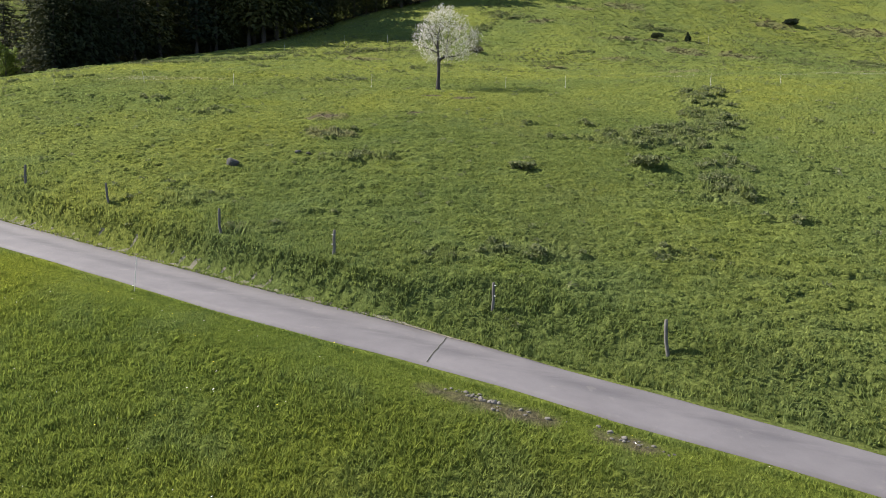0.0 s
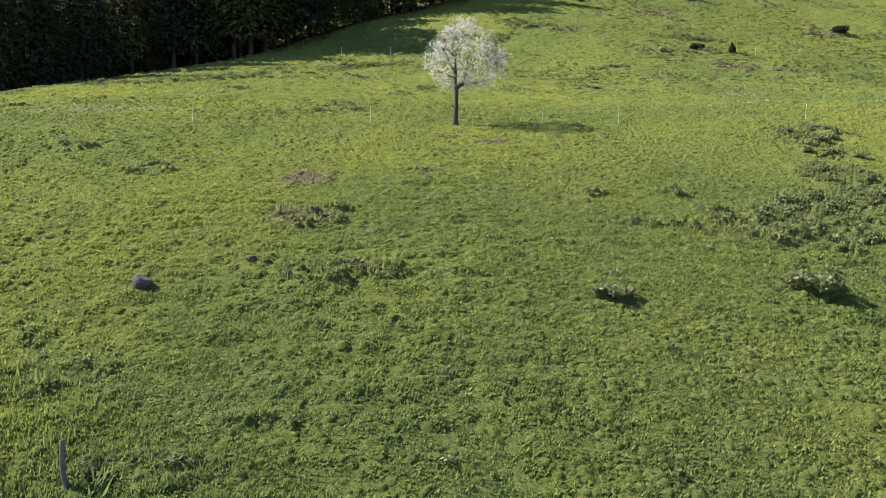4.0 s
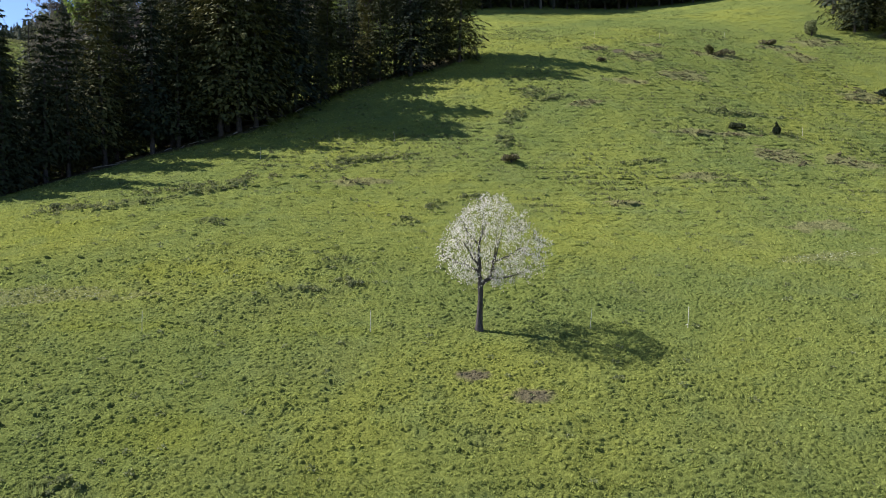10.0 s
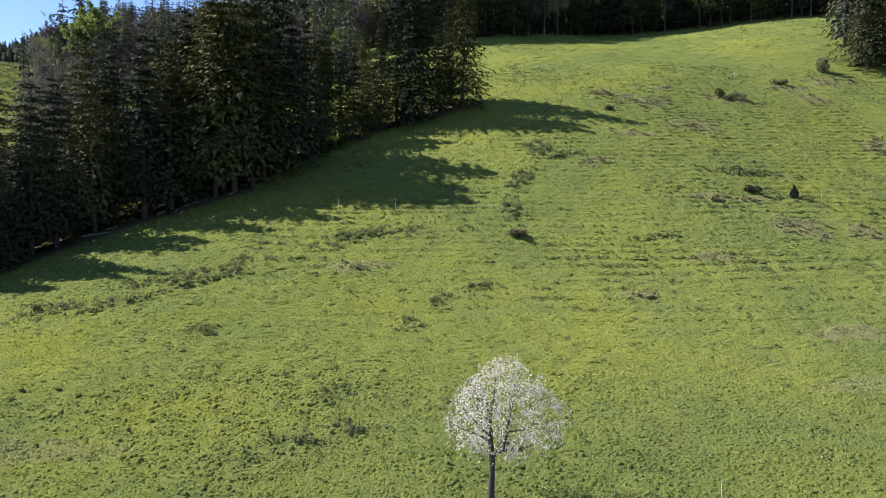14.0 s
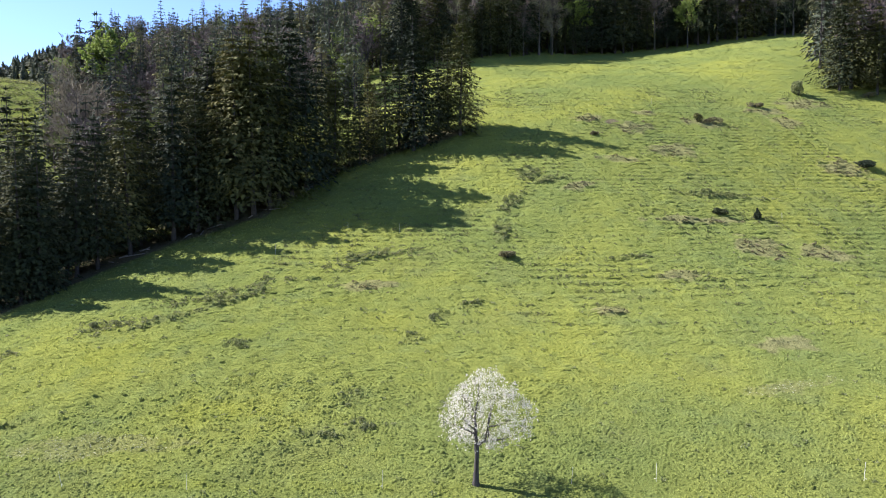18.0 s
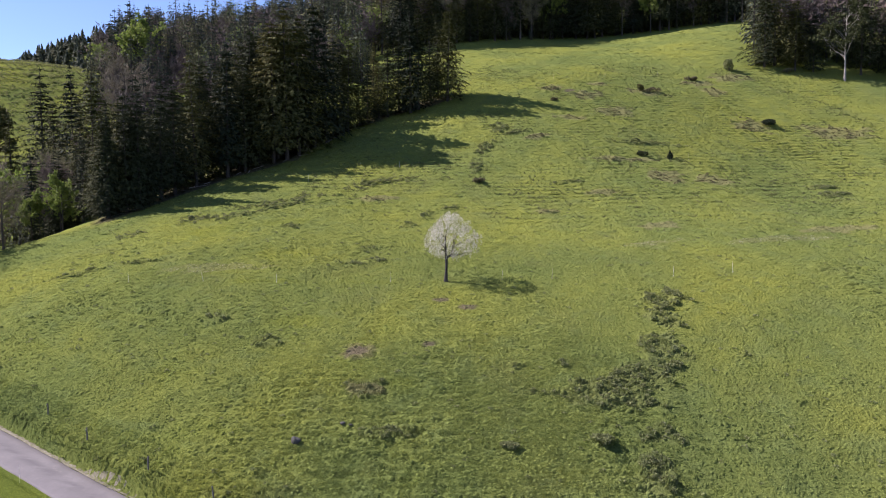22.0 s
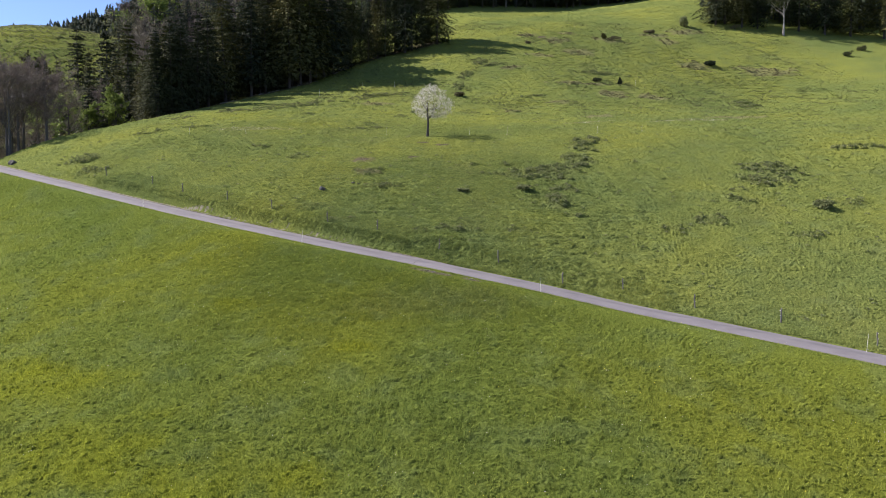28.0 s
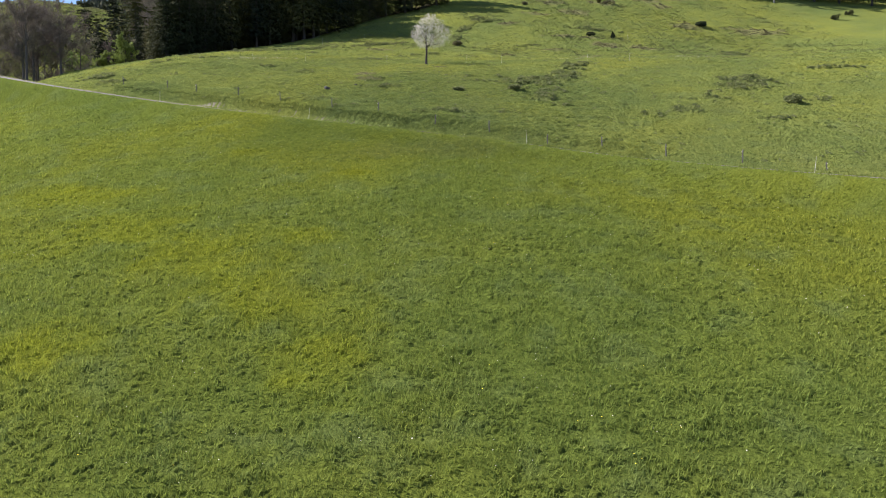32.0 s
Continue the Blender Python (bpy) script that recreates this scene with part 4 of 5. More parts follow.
for x, y, size in [(-58.5, 10.0, 0.72), (-61.0, 13.5, 0.80), (-64.5, 12.0, 0.85), (-62.5, 18.5, 0.84), (-67.5, 17.0, 0.88), (-66.0, 22.5, 0.86), (-60.0, 22.0, 0.78), (-71.0, 13.0, 0.9), (-57.0, 16.5, 0.6), (-65.6, 25.0, 0.9), (-68.0, 29.0, 0.9), (-72.0, 23.0, 0.95), (-75.0, 31.0, 0.95), (-69.0, 35.0, 0.85), (-62.0, 32.0, 0.7)]:
    grove.set("bare_tree", BARE[int(rng.integers(3))], x, y, rng.uniform(0, 360), 1.3 * size, "grey-purple leafless tree with fine twigs below the brow", "tree", LOWER)

# the wooded slope behind the strip
SLOPE = "trees of the wooded slope"
for k in range(900):
    y = rng.uniform(104, 310)
    x = rng.uniform(-80 - 0.42 * (y - 84), -12 - 0.1 * max(y - 200, 0))
    if (x > -14 - 0.25 * (y - 84) * (y < 130) and y < 134) or (x < -78 and y < 122):
        continue
    q = rng.random()
    room = head_room(x, y) / 20.0
    if room < 0.3:
        continue
    if q < 0.66 - 0.22 * (x < -60):
        firs.add(FAR[int(rng.integers(3))], x, y, rng.uniform(0, 6), min(rng.uniform(0.75, 1.3), room), rng.random())
    elif q < 0.93:
        twigs.add(FAR_BARE[int(rng.integers(2))], x, y, rng.uniform(0, 6), min(rng.uniform(0.8, 1.3), room * 1.3), rng.random())
    elif y < 240:
        grove.set("leafing_tree", GREEN[int(rng.integers(2))], x, y, rng.uniform(0, 360), min(rng.uniform(0.7, 1.0), room * 1.2), "light green leafing tree on the wooded slope", "tree", SLOPE)
# a dark knot of taller conifers on the skyline
for x, y, size in [(-108.0, 165.0, 1.30), (-105.0, 168.0, 1.40), (-102.5, 164.0, 1.45), (-99.0, 170.0, 1.40), (-95.0, 166.0, 1.25), (-112.0, 171.0, 1.15), (-82.0, 168.0, 1.2), (-70.0, 185.0, 1.3)]:
    firs.add(FAR[int(rng.integers(3))], x, y, rng.uniform(0, 6), size, 0.1 * rng.random())

# the wood along the top of the upper meadow
TOP = "trees of the wood above the upper meadow"
TOP_EDGE = [(-14, 128), (8.3, 135.5), (30, 145.5), (58.5, 150.5), (74, 146), (92, 143), (125, 140)]
for (x0, y0), (x1, y1) in zip(TOP_EDGE, TOP_EDGE[1:]):
    n = math.hypot(x1 - x0, y1 - y0)
    for k in range(int(n / 1.3)):
        a = rng.random()
        firs.add(FAR[int(rng.integers(3))], x0 + (x1 - x0) * a, y0 + (y1 - y0) * a + rng.uniform(0.3, 6.0), rng.uniform(0, 6), rng.uniform(0.12, 0.34), rng.random() * 0.5)
    for row in range(6):
        count = int(n / (3.0 if row == 0 else 3.6))
        for k in range(count):
            a = (k + 0.5 + rng.uniform(-0.4, 0.4)) / count
            x, y = x0 + (x1 - x0) * a, y0 + (y1 - y0) * a + 1.0 + 4.6 * row + rng.uniform(-1.2, 1.2)
            q = rng.random()
            if q < 0.64:
                if row == 0:
                    grove.set("spruce_tree", NEAR[int(rng.integers(5))], x, y, rng.uniform(0, 360), rng.uniform(0.85, 1.2), "dark spruce at the foot of the wood above the upper meadow", "tree", TOP)
                else:
                    firs.add(FAR[int(rng.integers(3))], x, y, rng.uniform(0, 6), rng.uniform(0.9, 1.3), rng.random())
            elif row == 0:
                grove.set("bare_tree", BARE[int(rng.integers(3))], x, y, rng.uniform(0, 360), rng.uniform(0.9, 1.3), "reddish grey leafless tree above the upper meadow", "tree", TOP)
            else:
                twigs.add(FAR_BARE[int(rng.integers(2))], x, y, rng.uniform(0, 6), rng.uniform(1.0, 1.45), rng.random())
grove.set("leafing_tree", GREEN[0], 60.8, 147.2, 40, 0.92, "bright light green broadleaf tree at the meadow's top edge", "tree", TOP)
grove.set("leafing_tree", GREEN[1], 31.5, 146.5, 10, 0.95, "slender green birch-like tree with pale trunk", "tree", TOP)

grove.set("leafing_tree", GREEN[0], -97.0, 158.0, 80, 1.75, "tall light green leafing tree on the wooded slope", "tree", SLOPE)

# the wood on the eastern shoulder
EAST = "trees of the eastern wood"
for x, y, h, k in [(70.9, 93.4, 19.5, 0), (73.6, 94.6, 21.0, 2), (77.0, 92.0, 17.0, 1), (80.5, 91.0, 13.0, 0), (95.5, 87.5, 19.0, 1), (101.0, 86.0, 21.0, 0), (90.0, 89.5, 18.0, 3), (108.0, 84.0, 20.0, 1)]:
    grove.set("spruce_tree", NEAR[k], x, y, rng.uniform(0, 360), h / 20.0, "sunlit green spruce at the edge of the eastern wood", "tree", EAST)
grove.set("pale_trunk_tree", (broadleaf_mesh(390, 14.0, needles, (0.22, 0.10), 3800, 0.5, pale_bark)), 84.9, 86.5, 20, 1.15, "tree with brownish crown and pale trunk", "tree", EAST)
# small dark firs added along the foot, standing in for its band of shade
for k in range(60):
    x = rng.uniform(73, 130)
    firs.add(FAR[int(rng.integers(3))], x, 96.5 - 0.20 * (x - 72) + rng.uniform(0.5, 7.0), rng.uniform(0, 6), rng.uniform(0.12, 0.36), rng.random() * 0.4)
for k in range(110):
    x = rng.uniform(73, 145)
    y = 97 - 0.20 * (x - 72) + abs(rng.normal(0, 10)) + 2
    q = rng.random()
    if q < 0.72:
        firs.add(FAR[int(rng.integers(3))], x, y, rng.uniform(0, 6), rng.uniform(0.75, 1.1), rng.random())
    else:
        twigs.add(FAR_BARE[int(rng.integers(2))], x, y, rng.uniform(0, 6), rng.uniform(0.9, 1.25), rng.random() * 0.4)
firs.build("conifer_forest", "dark conifers filling the woods on the slopes", hazed_needles)
twigs.build("leafless_forest", "purplish grey leafless trees among the conifers", far_bud)

# dead wood and undergrowth on the wood's floor
for k in range(26):
    seg = int(rng.integers(1, 8))
    (x0, y0), (x1, y1) = EDGE[seg], EDGE[seg + 1]
    a = rng.random()
    n = math.hypot(x1 - x0, y1 - y0)
    b = rng.uniform(-0.6, 2.2)
    x, y = x0 + (x1 - x0) * a - (y1 - y0) / n * b, y0 + (y1 - y0) * a + (x1 - x0) / n * b
    z = on_ground(x, y)
    ln, az = rng.uniform(0.7, 2.6), rng.uniform(0, 6.3)
    dx, dy = math.cos(az) * ln / 2, math.sin(az) * ln / 2
    line = [(-dx, -dy, on_ground(x - dx, y - dy) - z + 0.05), (0.05, 0, 0.10), (dx, dy, on_ground(x + dx, y + dy) - z + 0.05)]
    r = rng.uniform(0.03, 0.10)
    v, f = tube(line, [r, r * 0.9, r * 0.6], 6)
    log = new("fallen_branch", sheet("fallen_branch", v, f, pale_bark, True))
    log.location = (x, y, z)
    tagged(log, "pale fallen branch on the floor of the wood", "branch", "fallen branches at the wood's edge")

# the far wooded ridge
v, f, tint = [], [], []
for k in range(1900):
    x, y = rng.uniform(-330, -108), rng.uniform(198, 400)
    if x + 0.5 * max(y - 235, 0) > -116:
        continue
    tone = 0.3 + rng.random() * 0.5
    z, h, s = float(terrain(np.array([x]), np.array([y]))[0]), rng.uniform(3, 9), rng.uniform(1.5, 3.0)
    for lv in range(9):
        u = lv / 9
        for b in range(6):
            a = rng.uniform(0, 6.3)
            r = s * (1 - u) * rng.uniform(0.8, 1.2) + 0.25
            zz = z + h * (0.08 + 0.9 * u)
            i0 = len(v)
            v += [(x, y, zz + h * 0.14), (x + r * math.cos(a), y + r * math.sin(a), zz), (x + r * math.cos(a + 0.9), y + r * math.sin(a + 0.9), zz - 0.3)]
            tint += [tone] * 3
            f.append((i0, i0 + 1, i0 + 2))
tagged(new("distant_forest", sheet("distant_forest", v, f, hazed_needles, False, [("tint", tint)])), "dark conifer forest on the far ridge, tinted bluish for haze", "forest", kind="stuff")

pine = broadleaf_mesh(395, 10.0, needles, (0.34, 0.16), 2600, 0.5, bark)
grove.set("pine_tree", pine, -114.2, 112.0, 30, 1.55, "dark lone pine with a spreading crown on the green hill", "tree", "", 8.0)


# ================= turf plants =================
def scatter(rng, x0, x1, y0, y1, per_m2):
    n = int((x1 - x0) * (y1 - y0) * per_m2)
    return rng.uniform(x0, x1, n), rng.uniform(y0, y1, n)


def blades(name, label, x, y, count, tall, wide, m, seed, lean=0.6, short=None):
    """Tufts of pointed blades, joined into one mesh; tall and wide may differ from tuft to tuft."""
    rng = np.random.default_rng(seed)
    s, _ = off_road(x, y)
    keep = ((s > 1.50 + 0.2 * rng.random(len(x))) | (s < -1.28 - 0.12 * rng.random(len(x)))) & (wood_depth(x, y) < 0.5)
    meadow, weeds, dry, soil, gold = covers(x, y)
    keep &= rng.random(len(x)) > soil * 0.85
    x, y, s, meadow, weeds, dry, soil, gold = (q[keep] for q in (x, y, s, meadow, weeds, dry, soil, gold))
    tall = np.broadcast_to(np.asarray(tall, float), keep.shape)[keep]
    wide = np.broadcast_to(np.asarray(wide, float), keep.shape)[keep]
    z = terrain(x, y) + tussocks(x, y)
    lumpy = np.maximum(0.9 + 0.25 * rough(x, y, 1.3, 41, 2) + 0.25 * rough(x, y, 0.45, 43, 1), 0.5)
    verge_ = np.where(s > 0, 0.85 + 0.40 * step(s, 1.6, 2.0) - 0.25 * step(s, 3.0, 5.0), 0.32 + 0.68 * step(-s, 1.8, 4.5))
    n = len(x)
    size = tall * rng.uniform(0.7, 1.3, n) * lumpy * verge_ * (1 + 0.2 * weeds)
    base = np.repeat(np.stack([x, y, z], -1), count, axis=0)
    h = np.repeat(size, count) * rng.uniform(0.7, 1.15, n * count)
    az = rng.uniform(0, 2 * np.pi, n * count)
    tilt = rng.uniform(0.1 if count > 1 else 0.35, lean, n * count)
    if count > 1:
        spread = np.repeat(size, count) * 0.28
        base[:, 0] += rng.normal(0, 1, n * count) * spread
        base[:, 1] += rng.normal(0, 1, n * count) * spread
    w = np.repeat(wide, count) * rng.uniform(0.6, 1.4, n * count)
    side = np.stack([-np.sin(az), np.cos(az), 0 * az], -1) * w[:, None] / 2
    up = np.sqrt(1 - np.minimum(tilt, 0.97) ** 2)
    tip = base + np.stack([np.cos(az) * tilt, np.sin(az) * tilt, up], -1) * h[:, None]
    base[:, 2] += np.where(up < 0.75, rng.uniform(0.0, 0.5, n * count) * h, 0) * (count == 1) - 0.03
    tip[:, 2] += (base[:, 2] - np.repeat(z, count) + 0.03) * 0.8
    verts = np.stack([base - side, base + side, tip], 1).reshape(-1, 3)
    faces = np.arange(len(verts)).reshape(-1, 3)
    floats = [(key, np.repeat(val, count * 3)) for key, val in zip(names_, (meadow, weeds, dry, soil, gold))]
    ob = new(name, sheet(name, verts, faces, m, False, floats))
    return tagged(ob, label, "grass", kind="stuff")


def reach(x, y):
    """How far a place lies from the open middle of the hillside, at least twelve metres."""
    return np.sqrt(144 + np.maximum(np.abs(x) - 6, 0) ** 2 + np.maximum(y + 22, 0) ** 2 + np.maximum(-80 - y, 0) ** 2)


def spread_leaves(rng, x0, x1, y0, y1, cell, most):
    """Places for leaves: dense in the middle of the hillside, sparser and larger towards its rims."""
    cx, cy = np.meshgrid(np.arange(x0, x1, cell), np.arange(y0, y1, cell))
    cx, cy = cx.ravel(), cy.ravel()
    d = reach(cx + cell / 2, cy + cell / 2)
    n = np.minimum(most, 38000.0 / d**2) * cell**2
    n = np.floor(n + rng.random(len(n))).astype(int)
    x = np.repeat(cx, n) + rng.random(n.sum()) * cell
    y = np.repeat(cy, n) + rng.random(n.sum()) * cell
    return x, y


rng = np.random.default_rng(21)
x, y = spread_leaves(rng, -70, 84, -92, 100, 3.0, 400)
s_, _ = off_road(x, y)
d_ = reach(x, y)
big = np.sqrt(np.maximum(d_, 14.4) / 14.4)
thin = rng.random(len(x)) > step(y + 6 * rough(x, y, 9.0, 90, 2), 82, 99)
for name, label, pick, tall, wide, seed, lean in [
    ("meadow_grass", "lush green meadow grass below the lane", s_ < 0, 0.16, 0.036, 31, 0.88),
    ("pasture_grass", "short leafy pasture grass above the lane", (s_ > 0) & (d_ < 34), 0.085, 0.062, 32, 1.0),
    ("hill_grass", "cropped grass on the upper slope", (s_ > 0) & (d_ >= 34) & thin, 0.085, 0.070, 33, 0.97),
]:
    g = big[pick]
    blades(name, label, x[pick], y[pick], 1, tall * g**0.6, wide * g**1.2, grass, seed, lean)
x, y = scatter(rng, -17, 14, -49, -35, 760)
s_, _ = off_road(x, y)
pick = (s_ < 0) & (rng.random(len(x)) < (1 - step(np.abs(x + 1.5), 6, 15)) * step(y, -49, -42))
blades("fine_meadow_grass", "fine thick grass just below the lane", x[pick], y[pick], 1, 0.13, 0.026, grass, 39, 0.95)
x, y = scatter(rng, -18, 18, -38, -8, 520)
pick = rng.random(len(x)) < (1 - step(np.abs(x), 8, 18)) * (1 - step(y, -18, -8))
blades("fine_pasture_grass", "fine short grass between the pasture tufts", x[pick], y[pick], 1, 0.070, 0.050, grass, 40, 1.0)
x, y = scatter(rng, -20, 84, 14, 98, 17)
wave, strong = tread_wave(x, y)
pick = rng.random(len(x)) < step(wave, 0.5, 0.95) * np.minimum(strong * 1.2, 1) * step(rough(x, y, 3.0, 47, 3), -0.2, 0.4)
blades("tread_grass", "rough grass along the cattle treads of the slope", x[pick], y[pick], 7, 0.22, 0.08, tread, 38, 1.0)
x, y = scatter(rng, -46, 60, -40, 60, 4)
pick = rng.random(len(x)) < cover(x, y, WEEDS, 5)
blades("tussocks", "tall coarse tussocks of grass in patches", x[pick], y[pick], 12, 0.30, 0.06, grass, 37, 0.9)


def rosettes(name, label, x, y, count, size, m, seed, category="weeds", rise=0.8):
    """Clumps of broad pointed leaves, joined into one mesh."""
    rng = np.random.default_rng(seed)
    z = terrain(x, y) + tussocks(x, y)
    n = len(x)
    big = rng.uniform(size[0], size[1], n)
    base = np.repeat(np.stack([x, y, z - 0.03], -1), count, axis=0)
    b = np.repeat(big, count)
    az, up = rng.uniform(0, 2 * np.pi, n * count), rng.uniform(0.15, 1.3, n * count) * rise
    ln = b * rng.uniform(0.55, 1.1, n * count)
    out = np.stack([np.cos(az) * np.cos(up), np.sin(az) * np.cos(up), np.sin(up)], -1)
    side = np.stack([-np.sin(az), np.cos(az), 0 * az], -1)
    base = base + out * (rng.random(n * count) * 0.25 * b)[:, None]
    mid = base + out * (ln * 0.55)[:, None]
    tip = base + out * ln[:, None] - np.array([0, 0, 1.0]) * (ln * 0.18)[:, None]
    wide = (ln * rng.uniform(0.16, 0.30, n * count))[:, None]
    verts = np.stack([base, mid + side * wide, tip, mid - side * wide], 1).reshape(-1, 3)
    faces = np.arange(len(verts)).reshape(-1, 4)
    return tagged(new(name, sheet(name, verts, faces, m)), label, category, kind="stuff")


x, y = scatter(rng, -46, 60, -40, 60, 9)
me_, we_, dr_, so_, go_ = covers(x, y)
s_, _ = off_road(x, y)


def mounds(name, label, x, y, count, size, m, seed, category="weeds"):
    """Rounded clumps of small leaves, joined into one mesh."""
    rng = np.random.default_rng(seed)
    n = len(x) * count
    b = np.repeat(rng.uniform(size[0], size[1], len(x)), count)
    foot = np.repeat(np.stack([x, y, terrain(x, y) + tussocks(x, y)], -1), count, axis=0)
    d = rng.normal(0, 1, (n, 3))
    d[:, 2] = np.abs(d[:, 2])
    d /= np.linalg.norm(d, axis=1, keepdims=True)
    c = foot + d * (b * rng.uniform(0.6, 1.0, n))[:, None] * (1, 1, 0.85)
    along = d * 0.8 + rng.normal(0, 0.6, (n, 3))
    along /= np.linalg.norm(along, axis=1, keepdims=True)
    side = np.cross(along, rng.normal(0, 1, (n, 3)))
    side /= np.linalg.norm(side, axis=1, keepdims=True) + 1e-9
    along, side = along * (b * 0.34)[:, None], side * (b * 0.17)[:, None]
    verts = np.stack([c - along, c + side, c + along, c - side], 1).reshape(-1, 3)
    return tagged(new(name, sheet(name, verts, np.arange(len(verts)).reshape(-1, 4), m)), label, category, kind="stuff")


pick = (rng.random(len(x)) < cover(x, y, WEEDS, 5) * 0.9 * step(domes(x, y, 0.95, 44, 1.5), 0.15, 0.5)) & (s_ > 2.2) & (wood_depth(x, y) < -0.5)
mounds("weed_patches", "olive clumps of coarse weeds in patches on the pasture", x[pick], y[pick], 40, (0.12, 0.27), weed, 51)
def lumps_of(name, label, x, y, wide, tall, seed, category="grass", long=1.35):
    """Low uneven rounded lumps of turf, joined into one mesh: an outer ring, an inner ring and a crest."""
    rng = np.random.default_rng(seed)
    n, sides = len(x), 6
    r = rng.uniform(0.6, 1.25, n) * wide
    h = rng.uniform(0.55, 1.3, n) * tall
    z = terrain(x, y) + tussocks(x, y)
    dx, dy = 0.4 * np.ones(n), 0.4 * np.ones(n)
    lie_x, lie_y = (terrain(x + dx, y) - terrain(x - dx, y)) / 0.8, (terrain(x, y + dy) - terrain(x, y - dy)) / 0.8
    ang = np.linspace(0, 2 * np.pi, sides, endpoint=False)[None] + rng.uniform(0, 1, (n, 1))
    rings = []
    for far, up in ((1.0, -0.25), (0.62, 0.72)):
        q = far * r[:, None] * rng.uniform(0.75, 1.25, (n, sides))
        px, py = np.cos(ang) * q * long, np.sin(ang) * q
        lift = (up * h)[:, None] * rng.uniform(0.7, 1.25, (n, sides)) if up > 0 else np.full((n, sides), -0.04)
        rings.append(np.stack([x[:, None] + px, y[:, None] + py, z[:, None] + px * lie_x[:, None] + py * lie_y[:, None] + lift], -1))
    crest = np.stack([x + 0.15 * r * rng.normal(0, 1, n), y + 0.15 * r * rng.normal(0, 1, n), z + h], -1)[:, None]
    verts = np.concatenate(rings + [crest], 1)
    k = np.arange(sides)
    m = (k + 1) % sides
    top = np.full(sides, 2 * sides)
    faces = np.concatenate([np.stack([k, m, sides + m], -1), np.stack([k, sides + m, sides + k], -1), np.stack([sides + k, sides + m, top], -1)])
    faces = (np.arange(n) * (2 * sides + 1))[:, None, None] + faces[None]
    floats = [(key, np.repeat(val, 2 * sides + 1)) for key, val in zip(names_, covers(x, y))]
    ob = new(name, sheet(name, verts.reshape(-1, 3), faces.reshape(-1, 3), turf, True, floats))
    return tagged(ob, label, category, kind="stuff")


def open_turf(x, y, chance):
    s, _ = off_road(x, y)
    return (rng.random(len(x)) < chance * (1 - step(y + 6 * rough(x, y, 9.0, 90, 2), 86, 98))) & (s > 2.0) & (wood_depth(x, y) < -1)


x, y = scatter(rng, -44, 50, -46, 16, 15.0)
near = reach(x, y) < 36
pick = open_turf(x, y, 0.35 + 0.65 * step(rough(x, y, 2.6, 58, 3), -0.35, 0.25)) & near
lumps_of("pasture_tufts", "small rounded tufts all over the grazed pasture", x[pick], y[pick], 0.12, 0.050, 52)
x, y = scatter(rng, -60, 84, -40, 98, 4.6)
far = reach(x, y) >= 36
wave, strong = tread_wave(x, y)
pick = open_turf(x, y, (0.25 + 0.75 * step(rough(x, y, 4.0, 158, 3), -0.3, 0.3)) * (0.3 + 0.7 * step(wave, 0.1, 0.8))) & far
lumps_of("slope_tufts", "rounded tufts of grass on the upper slope", x[pick], y[pick], 0.20, 0.055, 56, "grass", 2.3)
x, y = scatter(rng, -12, 110, 92, 150, 1.2)
pick = rng.random(len(x)) < 0.4 + 0.6 * step(rough(x, y, 8.0, 91, 3), -0.3, 0.3)
lumps_of("upper_meadow_tufts", "low soft tufts of the smooth upper meadow", x[pick], y[pick], 0.34, 0.05, 159, "grass", 2.6)
x, y = scatter(rng, -46, 60, -40, 60, 9)
pick = rng.random(len(x)) < cover(x, y, WEEDS, 5) * 0.45
lumps_of("patch_tufts", "high lumpy tufts in the weedy patches of the pasture", x[pick], y[pick], 0.15, 0.14, 157)
x, y = scatter(rng, -44, 56, -50, 62, 3.2)
s_, _ = off_road(x, y)
pick = (rng.random(len(x)) < 0.05) & (s_ > 2.0) & (wood_depth(x, y) < -0.5)
mounds("scattered_weeds", "single olive weeds scattered over the pasture", x[pick], y[pick], 20, (0.12, 0.24), weed, 57)
x, y = scatter(rng, -40, 40, -88, -36, 3.0)
s_, _ = off_road(x, y)
pick = (s_ < -4.0) & (rng.random(len(x)) < step(rough(x, y, 1.4, 59, 3), -0.4, 0.3))
blades("meadow_tufts", "taller tufts standing in the meadow grass", x[pick], y[pick], 7, 0.26, 0.035, grass, 58, 0.9)
x, y = scatter(rng, -56, 46, -90, -14, 10.0)
s_, _ = off_road(x, y)
pick = (s_ < -3.0) & (rng.random(len(x)) < 0.25 + 0.75 * step(rough(x, y, 2.2, 60, 3), -0.3, 0.3))
lumps_of("meadow_clumps", "soft leafy clumps in the meadow below the lane", x[pick], y[pick], 0.13, 0.044, 59)
# a row of rough lumps along the foot of the wood's shade
LUMPS = np.array([(-37.0, 14.0), (-30.0, 19.0), (-24.5, 24.5), (-18.0, 29.5), (-10.0, 35.0), (1.0, 38.5)])
t = rng.random(560) * (len(LUMPS) - 1)
x = np.interp(t, range(len(LUMPS)), LUMPS[:, 0]) + rng.normal(0, 0.25, len(t))
y = np.interp(t, range(len(LUMPS)), LUMPS[:, 1]) + 1.3 * np.round(rng.normal(0, 0.8, len(t))) + rng.normal(0, 0.22, len(t))
pick = rough(x, y, 2.4, 62, 2) > 0.0
mounds("edge_tussocks", "rough grass lumps in rows below the wood", x[pick], y[pick], 18, (0.14, 0.34), tread, 60, "grass")
